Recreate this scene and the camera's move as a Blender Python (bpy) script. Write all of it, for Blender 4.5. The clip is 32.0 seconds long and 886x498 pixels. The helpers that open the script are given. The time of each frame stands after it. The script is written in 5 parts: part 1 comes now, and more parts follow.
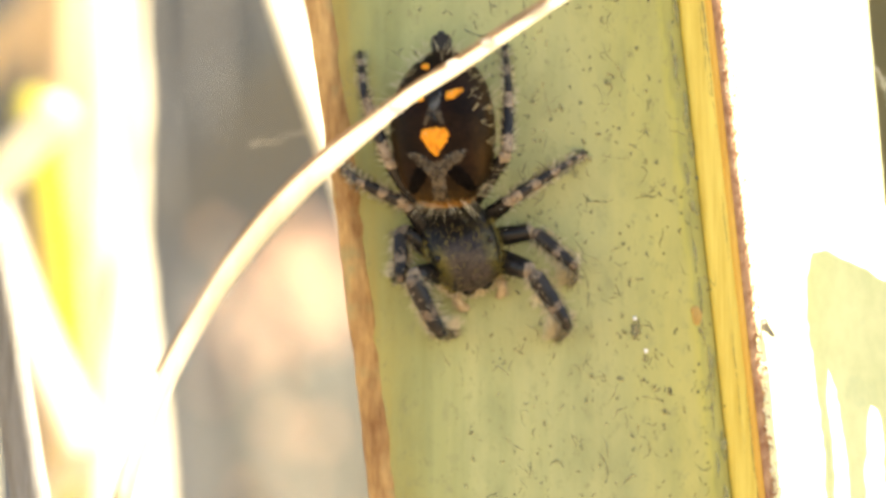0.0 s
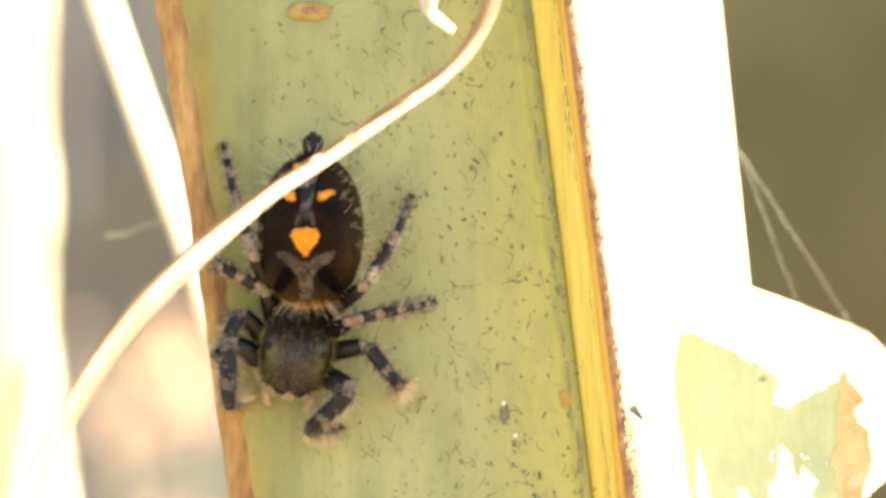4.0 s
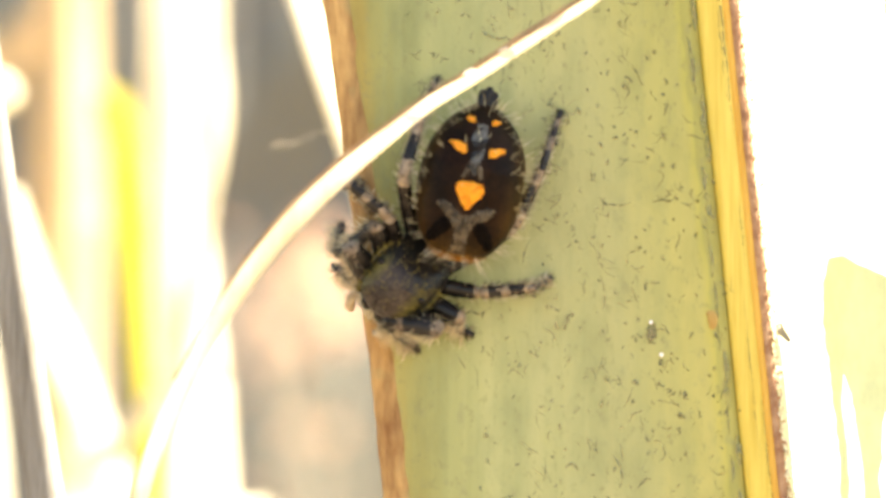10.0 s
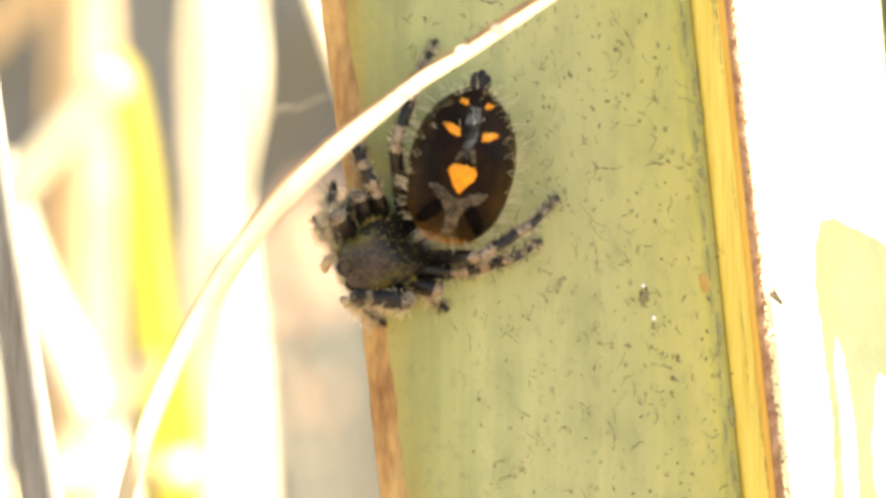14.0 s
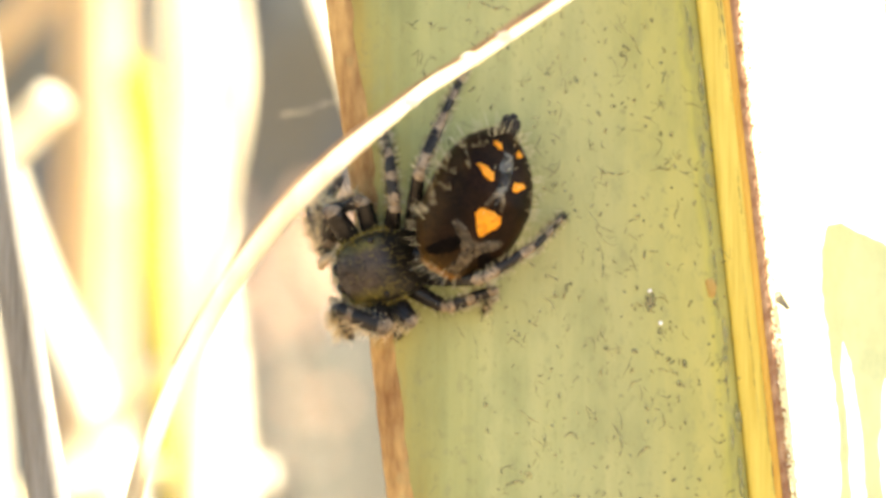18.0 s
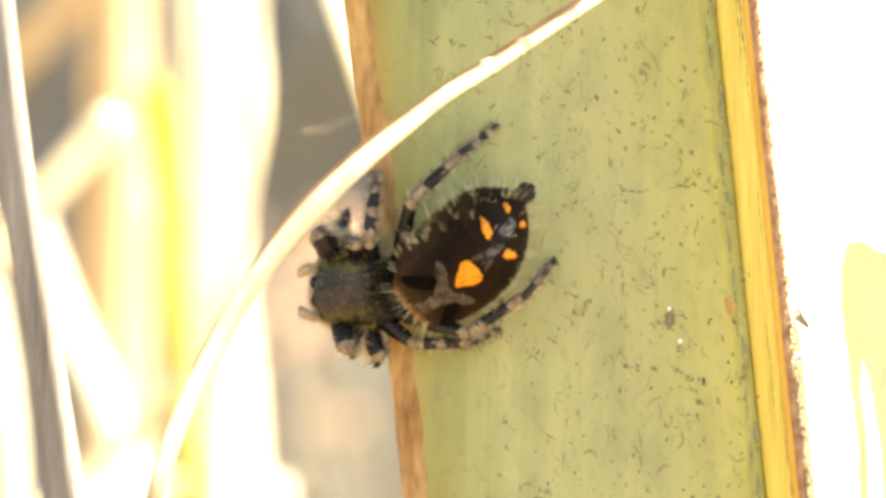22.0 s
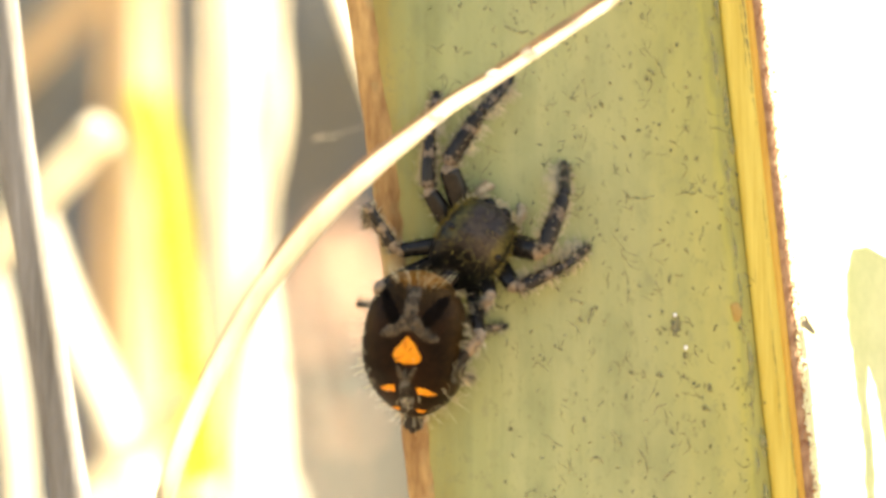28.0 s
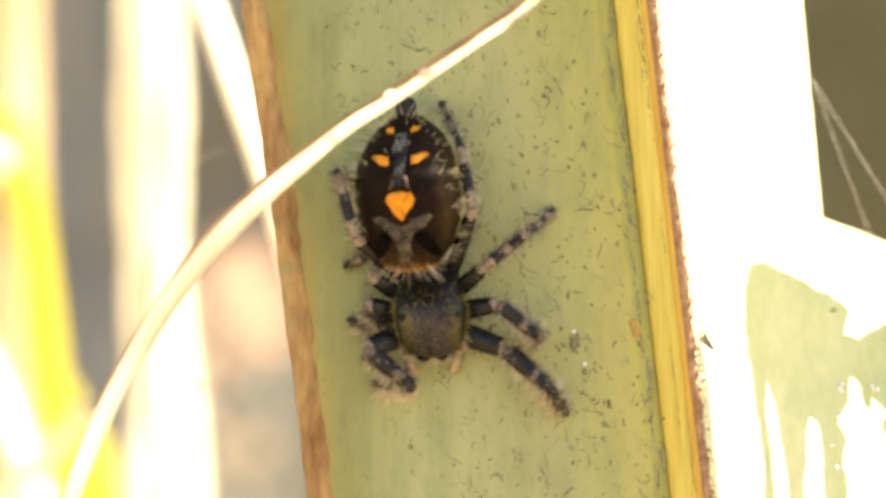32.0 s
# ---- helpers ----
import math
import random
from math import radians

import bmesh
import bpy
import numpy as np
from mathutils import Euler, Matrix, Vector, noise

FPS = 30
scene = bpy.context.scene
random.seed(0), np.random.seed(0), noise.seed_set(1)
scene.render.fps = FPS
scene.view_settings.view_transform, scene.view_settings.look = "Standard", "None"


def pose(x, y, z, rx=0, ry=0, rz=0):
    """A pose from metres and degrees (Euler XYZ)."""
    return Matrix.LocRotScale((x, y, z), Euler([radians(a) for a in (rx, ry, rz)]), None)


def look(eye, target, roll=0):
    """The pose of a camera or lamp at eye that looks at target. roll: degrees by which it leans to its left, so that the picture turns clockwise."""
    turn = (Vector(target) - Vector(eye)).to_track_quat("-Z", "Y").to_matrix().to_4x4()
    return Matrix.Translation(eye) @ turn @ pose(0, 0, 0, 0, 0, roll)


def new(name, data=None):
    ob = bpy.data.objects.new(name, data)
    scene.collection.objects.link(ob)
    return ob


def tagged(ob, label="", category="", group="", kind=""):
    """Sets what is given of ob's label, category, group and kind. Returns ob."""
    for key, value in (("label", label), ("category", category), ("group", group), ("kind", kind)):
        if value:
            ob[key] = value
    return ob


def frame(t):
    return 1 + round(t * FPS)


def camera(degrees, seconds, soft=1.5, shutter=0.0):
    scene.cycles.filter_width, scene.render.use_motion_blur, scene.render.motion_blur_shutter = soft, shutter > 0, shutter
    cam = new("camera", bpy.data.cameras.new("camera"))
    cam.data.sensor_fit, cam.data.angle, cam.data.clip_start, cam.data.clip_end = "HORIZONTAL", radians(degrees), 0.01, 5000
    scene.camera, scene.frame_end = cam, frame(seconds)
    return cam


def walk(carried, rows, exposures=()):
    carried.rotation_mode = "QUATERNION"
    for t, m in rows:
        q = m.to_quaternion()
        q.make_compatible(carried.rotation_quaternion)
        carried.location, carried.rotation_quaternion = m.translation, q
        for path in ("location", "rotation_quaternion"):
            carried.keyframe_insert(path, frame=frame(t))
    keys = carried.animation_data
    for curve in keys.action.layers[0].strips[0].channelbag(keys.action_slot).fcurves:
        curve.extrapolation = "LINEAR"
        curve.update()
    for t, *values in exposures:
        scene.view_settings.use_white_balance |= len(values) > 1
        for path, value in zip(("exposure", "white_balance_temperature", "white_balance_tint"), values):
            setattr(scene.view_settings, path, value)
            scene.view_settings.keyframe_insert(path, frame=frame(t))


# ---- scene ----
from mathutils.geometry import tessellate_polygon


# ---- camera: stands at one spot, turned by hand ----
EYE = 0.6            # height of the lens above the ground
AWAY = 0.2131        # lens to the stalk's face
MM = 0.001
cam = camera(12.0, 32.0, soft=3.3)
cam.data.dof.use_dof = True
cam.data.dof.focus_distance = AWAY
cam.data.dof.aperture_fstop = 34.0
cam.data.dof.aperture_blades = 0
PATH = [
    (0, 90.3398, 0.1876, -0.2905),
    (0.5, 90.5038, 0.2223, -0.6857),
    (1, 90.5925, 0.4778, -0.6984),
    (1.5, 90.7200, 0.4793, -0.7283),
    (2, 90.9250, 0.5358, -1.2551),
    (2.5, 91.1180, 0.7222, -2.1787),
    (3, 91.1768, 1.0369, -1.9630),
    (3.5, 91.2739, 0.9740, -1.9568),
    (4, 91.5023, 1.1083, -2.0860),
    (4.5, 91.4058, 0.8138, -1.8122),
    (6.5, 91.3796, 1.0822, -1.8583),
    (7, 91.4574, 0.7752, -1.9010),
    (7.5, 91.5024, 0.7145, -2.0254),
    (8, 91.2882, 0.7761, -1.9449),
    (8.5, 90.8585, 0.3661, -1.8421),
    (9, 90.8375, 0.3880, -1.6184),
    (9.5, 90.8011, 0.2931, -1.3053),
    (10, 90.3716, -0.2235, -0.0721),
    (10.5, 90.2543, -0.0853, -0.1579),
    (11, 90.2969, -0.1069, -0.1473),
    (11.5, 90.1275, -0.0599, -0.1433),
    (12, 90.0947, -0.1271, -0.1949),
    (12.5, 90.0135, -0.1111, -0.1763),
    (13, 89.9685, -0.0941, -0.1600),
    (13.5, 89.9176, -0.0948, -0.1244),
    (14, 89.8844, -0.0263, -0.1773),
    (14.5, 89.7671, -0.1860, -0.1493),
    (16.5, 89.8329, -0.0317, -0.1223),
    (17, 89.8744, 0.0678, -0.1131),
    (17.5, 89.8959, 0.0314, -0.0962),
    (18, 89.9581, 0.0743, -0.0903),
    (18.5, 90.0209, -0.0181, -0.0432),
    (19, 90.0000, 0.0000, -0.0000),
    (19.5, 90.0665, -0.0300, 0.0428),
    (20, 90.2140, 0.1260, 0.0347),
    (20.5, 90.2422, 0.1315, 0.0023),
    (21, 90.2355, -0.1568, 0.1005),
    (21.5, 90.1642, -0.2069, 0.1809),
    (22, 90.1905, -0.1234, 0.1756),
    (22.5, 90.1661, 0.0075, 0.1800),
    (23, 90.1476, -0.0128, 0.1426),
    (23.5, 90.1052, -0.0104, 0.1693),
    (24, 90.1663, 0.1577, 0.1620),
    (24.5, 90.1177, 0.0010, 0.2172),
    (25, 90.1787, 0.0118, 0.2054),
    (25.5, 90.1610, -0.0774, 0.2297),
    (27.5, 90.2594, 0.1730, 0.1514),
    (28, 90.2887, 0.0919, 0.2509),
    (28.5, 90.3078, 0.3602, 0.1322),
    (29, 90.3823, 0.3585, -0.2440),
    (29.5, 90.5970, 0.1556, -1.0223),
    (30, 90.5063, 0.4729, -1.5891),
    (30.5, 90.5188, 0.1339, -1.3559),
    (31, 90.4451, 0.2980, -1.3164),
    (31.5, 90.7031, 0.3781, -1.2748),
    (32, 90.5265, 0.5159, -1.1250),
]
walk(cam, [(t, pose(0, -AWAY, EYE, rx, ry, rz)) for t, rx, ry, rz in PATH],
     [(0.0, 2.92, 7750, 7), (4.0, 2.96, 7750, 7), (8.0, 3.02, 7750, 7), (13.0, 3.02, 7800, 7), (18.0, 3.0, 7700, 7), (21.0, 3.0, 8150, 7), (24.0, 3.0, 8050, 7), (26.0, 3.0, 8050, 7), (28.0, 2.80, 8150, 7), (28.8, 2.42, 8050, 7), (29.4, 2.2, 8050, 7), (30.0, 2.18, 8300, 7), (30.5, 2.38, 8000, 7), (31.0, 2.56, 7900, 7), (32.0, 2.74, 8050, 7)])

# ---- light ----
SUN = Vector((0.55, 0.22, 0.80)).normalized()
world = bpy.data.worlds.new("sky")
scene.world = world
world.use_nodes = True
wn = world.node_tree
bg = wn.nodes["Background"]
sky = wn.nodes.new("ShaderNodeTexSky")
sky.sky_type = "NISHITA"
sky.sun_disc = False
sky.sun_elevation = math.asin(SUN.z)
sky.sun_rotation = math.atan2(SUN.x, SUN.y)
wn.links.new(sky.outputs[0], bg.inputs[0])
bg.inputs[1].default_value = 0.054
lamp = bpy.data.lights.new("sun", "SUN")
lamp.energy = 5.0
lamp.angle = radians(0.5)
lamp.color = (1.0, 0.93, 0.82)
sun = new("sun", lamp)
sun.matrix_world = look((0, 0, 0), -SUN)

# ---- materials ----
def nodes_of(name):
    m = bpy.data.materials.new(name)
    m.use_nodes = True
    t = m.node_tree
    return m, t, t.nodes["Principled BSDF"], t.nodes["Material Output"]


def coords(t, scale, kind="Object"):
    c = t.nodes.new("ShaderNodeTexCoord")
    v = t.nodes.new("ShaderNodeMapping")
    v.inputs["Scale"].default_value = scale
    t.links.new(c.outputs[kind], v.inputs["Vector"])
    return v.outputs[0]


def noise_tex(t, vec, scale, detail=4.0, rough=0.55):
    n = t.nodes.new("ShaderNodeTexNoise")
    n.inputs["Scale"].default_value = scale
    n.inputs["Detail"].default_value = detail
    n.inputs["Roughness"].default_value = rough
    t.links.new(vec, n.inputs["Vector"])
    return n.outputs["Fac"]


def ramp(t, fac, stops):
    r = t.nodes.new("ShaderNodeValToRGB")
    e = r.color_ramp.elements
    while len(e) < len(stops):
        e.new(0.5)
    for el, (p, c) in zip(e, stops):
        el.position = p
        el.color = (*c, 1)
    t.links.new(fac, r.inputs[0])
    return r.outputs[0]


def blend(t, fac, a, b, mode="MIX"):
    x = t.nodes.new("ShaderNodeMix")
    x.data_type, x.blend_type = "RGBA", mode
    for sock, val in ((x.inputs[0], fac), (x.inputs[6], a), (x.inputs[7], b)):
        if isinstance(val, (int, float)):
            sock.default_value = val
        elif isinstance(val, tuple):
            sock.default_value = (*val, 1)
        else:
            t.links.new(val, sock)
    return x.outputs[2]


def bump(t, height, strength, distance):
    b = t.nodes.new("ShaderNodeBump")
    b.inputs["Strength"].default_value = strength
    b.inputs["Distance"].default_value = distance
    t.links.new(height, b.inputs["Height"])
    return b.outputs[0]


def surface(name, low, high, scale, stretch=(1, 1, 1), rough=0.6, relief=0.0, dist=0.0001, fine=6.0, stain=None, thin=0.0, glow=None, spec=0.4, worn=None):
    """Two-scale mottled surface; thin: share of light let through."""
    m, t, p, out = nodes_of(name)
    v = coords(t, stretch)
    big = noise_tex(t, v, scale, 3.0)
    small = noise_tex(t, v, scale * fine, 5.0, 0.65)
    mix = blend(t, 0.4, big, small)
    col = ramp(t, mix, [(0.32, low), (0.68, high)])
    if stain:
        s = noise_tex(t, coords(t, (1, 1, 1)), scale * 0.7, 4.0)
        col = blend(t, ramp(t, s, [(0.55, (0, 0, 0)), (0.7, (1, 1, 1))]), col, stain)
    t.links.new(col, p.inputs["Base Color"])
    p.inputs["Roughness"].default_value = rough
    p.inputs["Specular IOR Level"].default_value = spec
    if worn:
        # faded in places, so that what lies below shows through
        t.links.new(ramp(t, big, [(0.35, (worn[0],) * 3), (0.65, (worn[1],) * 3)]), p.inputs["Alpha"])
    if relief:
        nrm = bump(t, small, relief, dist)
        t.links.new(nrm, p.inputs["Normal"])
    if thin:
        tr = t.nodes.new("ShaderNodeBsdfTranslucent")
        mx = t.nodes.new("ShaderNodeMixShader")
        mx.inputs[0].default_value = thin
        if glow:
            t.links.new(blend(t, 0.7, col, glow), tr.inputs[0])
        else:
            t.links.new(col, tr.inputs[0])
        t.links.new(p.outputs[0], mx.inputs[1])
        t.links.new(tr.outputs[0], mx.inputs[2])
        t.links.new(mx.outputs[0], out.inputs[0])
    return m


def stalk_face_material():
    """Waxy yellow-green skin with long streaks, pale bloom and small dark flecks."""
    m, t, p, out = nodes_of("stalk_skin")
    streak = noise_tex(t, coords(t, (1, 1, 0.04)), 900, 4.0)
    cloud = noise_tex(t, coords(t, (1, 1, 0.5)), 130, 4.0)
    grain = noise_tex(t, coords(t, (1, 1, 0.6)), 2600, 3.0, 0.7)
    col = ramp(t, cloud, [(0.3, (0.35, 0.37, 0.165)), (0.5, (0.42, 0.43, 0.20)), (0.72, (0.50, 0.49, 0.22))])
    col = blend(t, 0.5, col, ramp(t, streak, [(0.3, (0.33, 0.36, 0.175)), (0.7, (0.50, 0.50, 0.25))]))
    # greyer green towards the tip and the shaded margin, yellower towards the rim
    sep = t.nodes.new("ShaderNodeSeparateXYZ")
    t.links.new(coords(t, (1, 1, 1)), sep.inputs[0])
    up = t.nodes.new("ShaderNodeMapRange")
    up.inputs[1].default_value, up.inputs[2].default_value = EYE - 0.004, EYE + 0.016
    t.links.new(sep.outputs[2], up.inputs[0])
    col = blend(t, up.outputs[0], col, blend(t, 0.6, col, (0.34, 0.37, 0.18)))
    lean = t.nodes.new("ShaderNodeMath")
    lean.operation = "MULTIPLY_ADD"
    lean.inputs[1].default_value = 0.12
    t.links.new(sep.outputs[2], lean.inputs[0])
    t.links.new(sep.outputs[0], lean.inputs[2])
    wavy = t.nodes.new("ShaderNodeMath")
    wavy.operation = "MULTIPLY_ADD"
    wavy.inputs[1].default_value = 0.0035
    t.links.new(streak, wavy.inputs[0])
    t.links.new(lean.outputs[0], wavy.inputs[2])
    across = t.nodes.new("ShaderNodeMapRange")
    x0 = 0.12 * EYE - 0.0027
    across.inputs[1].default_value, across.inputs[2].default_value = x0, x0 + 0.0185
    t.links.new(wavy.outputs[0], across.inputs[0])
    col = blend(t, 1.0, col, ramp(t, across.outputs[0], [(0.0, (1.0, 0.68, 0.36)), (0.09, (0.92, 0.71, 0.42)), (0.13, (0.80, 0.74, 0.54)), (0.20, (0.75, 0.77, 0.67)), (0.33, (0.92, 0.94, 0.90)), (0.5, (1.0, 1.0, 1.0)), (0.72, (1.03, 1.0, 0.95)), (0.9, (1.10, 1.02, 0.74)), (1.0, (1.02, 0.94, 0.66))]), "MULTIPLY")
    cloudy = noise_tex(t, coords(t, (1, 1, 0.45)), 420, 5.0, 0.6)
    col = blend(t, 1.0, col, ramp(t, cloudy, [(0.36, (0.84, 0.86, 0.86)), (0.52, (1.0, 1.0, 1.0)), (0.7, (1.05, 1.04, 1.0))]), "MULTIPLY")
    # grey-green furrow beside the rim
    tilt = t.nodes.new("ShaderNodeMath")
    tilt.operation = "MULTIPLY_ADD"
    tilt.inputs[1].default_value = 0.105
    t.links.new(sep.outputs[2], tilt.inputs[0])
    t.links.new(sep.outputs[0], tilt.inputs[2])
    rub = t.nodes.new("ShaderNodeMath")
    rub.operation = "MULTIPLY_ADD"
    rub.inputs[1].default_value = 0.0007
    t.links.new(noise_tex(t, coords(t, (1, 1, 0.25)), 1600, 4.0), rub.inputs[0])
    t.links.new(tilt.outputs[0], rub.inputs[2])
    fur = t.nodes.new("ShaderNodeMapRange")
    f0 = 0.105 * EYE + 0.01315 + 0.00035
    fur.inputs[1].default_value, fur.inputs[2].default_value = f0, f0 + 0.0015
    t.links.new(rub.outputs[0], fur.inputs[0])
    col = blend(t, 1.0, col, ramp(t, fur.outputs[0], [(0.0, (1.0, 1.0, 1.0)), (0.26, (1.06, 1.04, 0.8)), (0.36, (0.86, 0.87, 0.74)), (0.62, (0.92, 0.92, 0.80)), (0.85, (0.76, 0.74, 0.54)), (1.0, (0.9, 0.7, 0.3))]), "MULTIPLY")
    smudge = noise_tex(t, coords(t, (1, 1, 0.7)), 1150, 5.0, 0.65)
    col = blend(t, ramp(t, smudge, [(0.57, (0, 0, 0)), (0.70, (0.42, 0.42, 0.42))]), col, (0.24, 0.25, 0.13))
    col = blend(t, ramp(t, grain, [(0.58, (0, 0, 0)), (0.72, (0.55, 0.55, 0.55))]), col, (0.22, 0.22, 0.10))
    t.links.new(col, p.inputs["Base Color"])
    p.inputs["Roughness"].default_value = 0.5
    p.inputs["Specular IOR Level"].default_value = 0.35
    t.links.new(bump(t, grain, 0.35, 0.00004), p.inputs["Normal"])
    return m


SKIN = stalk_face_material()
MARGIN = surface("dry_margin", (0.23, 0.105, 0.034), (0.66, 0.42, 0.165), 520, (1, 1, 0.3), 0.7, 0.9, 0.00016, fine=4.0, stain=(0.36, 0.30, 0.13))
YELLOW = surface("yellow_rim", (0.56, 0.39, 0.045), (0.84, 0.70, 0.17), 1100, (1, 1, 0.03), 0.5, 0.5, 0.00006)
ORANGE = surface("orange_rim", (0.58, 0.30, 0.04), (0.82, 0.54, 0.11), 900, (1, 1, 0.05), 0.55, 0.4, 0.00005)
CORK = surface("corky_edge", (0.24, 0.10, 0.05), (0.62, 0.40, 0.24), 1500, (1, 1, 1), 0.8, 0.8, 0.0001)
SIDE = surface("pale_side", (0.58, 0.58, 0.34), (0.74, 0.73, 0.50), 400, (1, 1, 0.1), 0.45, 0.2, 0.00004)
MARK = surface("dark_fleck", (0.18, 0.16, 0.085), (0.36, 0.33, 0.18), 3000, (1, 1, 1), 0.8, worn=(0.0, 0.55))
FLAP = surface("torn_sheath", (0.54, 0.62, 0.32), (0.76, 0.80, 0.47), 300, (1, 1, 0.5), 0.55, 0.6, 0.00012, stain=(0.47, 0.60, 0.36))
STRAW = surface("straw_blade", (0.86, 0.80, 0.68), (0.96, 0.93, 0.87), 500, (1, 1, 0.2), 0.5, 0.2, 0.00005, thin=0.75)
BLADE = surface("thin_blade", (0.78, 0.70, 0.55), (0.95, 0.91, 0.82), 520, (1, 1, 0.25), 0.5, 0.3, 0.00006, thin=0.85)
TAN = surface("tan_edge", (0.36, 0.22, 0.11), (0.62, 0.44, 0.27), 700, (1, 1, 0.2), 0.6, 0.2, 0.00005, thin=0.4)
DRY = surface("dry_stem", (0.82, 0.75, 0.58), (0.94, 0.90, 0.78), 120, (1, 1, 0.1), 0.6, thin=0.5)
PINK = surface("faded_leaf", (0.62, 0.47, 0.28), (0.78, 0.66, 0.45), 90, (1, 1, 0.3), 0.7, thin=0.45)
GOLD = surface("yellow_blade", (0.62, 0.55, 0.05), (0.86, 0.80, 0.16), 90, (1, 1, 0.1), 0.5, thin=0.7, glow=(0.88, 0.80, 0.06))
GREY = surface("weathered_stalk", (0.15, 0.135, 0.11), (0.38, 0.37, 0.355), 900, (1, 1, 0.06), 0.8, 0.6, 0.0002)
BROWN = surface("dead_leaf", (0.54, 0.34, 0.22), (0.80, 0.58, 0.43), 60, (1, 1, 1), 0.8, 0.3, 0.001, thin=0.4)


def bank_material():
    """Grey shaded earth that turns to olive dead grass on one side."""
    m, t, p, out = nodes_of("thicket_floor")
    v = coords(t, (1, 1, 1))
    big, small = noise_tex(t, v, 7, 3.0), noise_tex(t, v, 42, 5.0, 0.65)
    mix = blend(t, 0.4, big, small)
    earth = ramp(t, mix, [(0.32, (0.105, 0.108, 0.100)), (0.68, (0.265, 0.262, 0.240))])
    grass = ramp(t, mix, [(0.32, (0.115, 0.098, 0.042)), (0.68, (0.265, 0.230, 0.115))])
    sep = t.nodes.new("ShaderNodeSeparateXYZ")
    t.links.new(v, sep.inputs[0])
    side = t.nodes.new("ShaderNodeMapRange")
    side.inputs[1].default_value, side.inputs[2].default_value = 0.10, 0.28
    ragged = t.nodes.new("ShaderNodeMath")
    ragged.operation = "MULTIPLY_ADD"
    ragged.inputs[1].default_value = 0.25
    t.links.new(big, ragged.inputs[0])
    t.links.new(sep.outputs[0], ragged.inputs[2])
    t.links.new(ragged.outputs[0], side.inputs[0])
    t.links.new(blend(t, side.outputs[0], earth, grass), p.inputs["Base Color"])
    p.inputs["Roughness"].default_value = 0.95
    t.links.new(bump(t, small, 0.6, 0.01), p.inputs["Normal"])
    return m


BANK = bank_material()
SOIL = surface("soil", (0.10, 0.075, 0.05), (0.24, 0.18, 0.12), 12, (1, 1, 1), 0.95, 0.8, 0.01)
DEADRIM = surface("dead_rim", (0.66, 0.40, 0.14), (0.90, 0.74, 0.42), 700, (1, 1, 0.6), 0.7, 0.6, 0.0001, stain=(0.80, 0.72, 0.44))
SILK = surface("silk", (0.75, 0.75, 0.72), (0.9, 0.9, 0.88), 500, rough=0.3)
# near-white colour for highlights set as small dots
GLINT = surface("white_glint", (0.8, 0.8, 0.78), (0.95, 0.95, 0.93), 900, rough=0.2)
RUST = surface("rust_spot", (0.40, 0.24, 0.06), (0.52, 0.36, 0.12), 1500, rough=0.7)

# ---- shaping helpers ----
def at(x, y, k=1.0):
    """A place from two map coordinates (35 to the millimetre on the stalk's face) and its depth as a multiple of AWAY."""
    return Vector((k * (x - 784) / 35000, -AWAY + k * AWAY, EYE + k * (441 - y) / 35000))


def part(name, bm, material, parent=None, label=""):
    me = bpy.data.meshes.new(name)
    bm.to_mesh(me)
    bm.free()
    me.materials.append(material)
    ob = new(name, me)
    if parent:
        ob.parent = parent
    if label:
        ob["label"] = label
    return ob


def thing(name, label, category, group="", kind=""):
    return tagged(new(name), label, category, group, kind)


def smooth(bm):
    for f in bm.faces:
        f.smooth = True
    return bm


def curve_through(pts, n):
    """n+1 points of a smooth curve through pts, and its tangents."""
    pts = [Vector(p) for p in pts]
    span = [max((b - a).length, 1e-9) for a, b in zip(pts, pts[1:])]
    slope = [(b - a) / h for a, b, h in zip(pts, pts[1:], span)]
    mid = [(slope[i - 1] * span[i] + slope[i] * span[i - 1]) / (span[i - 1] + span[i]) for i in range(1, len(pts) - 1)]
    mid = [slope[0], *mid, slope[-1]]
    out = []
    for i in range(n + 1):
        s = i / n * (len(pts) - 1)
        j = min(int(s), len(pts) - 2)
        u = s - j
        v = u - 1
        out.append(pts[j] * (1 + 2 * u) * v * v + mid[j] * span[j] * u * v * v + pts[j + 1] * u * u * (3 - 2 * u) + mid[j + 1] * span[j] * u * u * v)
    tan = [(out[min(i + 1, n)] - out[max(i - 1, 0)]).normalized() for i in range(n + 1)]
    return out, tan


def ribbon(pts, width, n=40, facing=(0, -1, 0), thick=0.0002, fold=0.0, taper=None, bm=None):
    """A blade with thickness and a folded midrib along a curve; facing: the way of its broad side; width in metres."""
    bm = bm or bmesh.new()
    line, tan = curve_through(pts, n)
    rings = []
    for i, (p, t) in enumerate(zip(line, tan)):
        f = Vector(facing(i / n) if callable(facing) else facing)
        f = (f - t * f.dot(t)).normalized()
        s = t.cross(f)
        w = width * (taper(i / n) if taper else 1.0) / 2
        ring = [p - s * w + f * fold, p + f * 0, p + s * w + f * fold,
                p + s * w + f * (fold - thick), p - f * thick, p - s * w + f * (fold - thick)]
        rings.append([bm.verts.new(q) for q in ring])
    made = [bm.faces.new(rings[0][::-1]), bm.faces.new(rings[-1])]
    for a, b in zip(rings, rings[1:]):
        for j in range(6):
            k = (j + 1) % 6
            made.append(bm.faces.new((a[j], a[k], b[k], b[j])))
    for f in made:
        f.smooth = True
    return bm


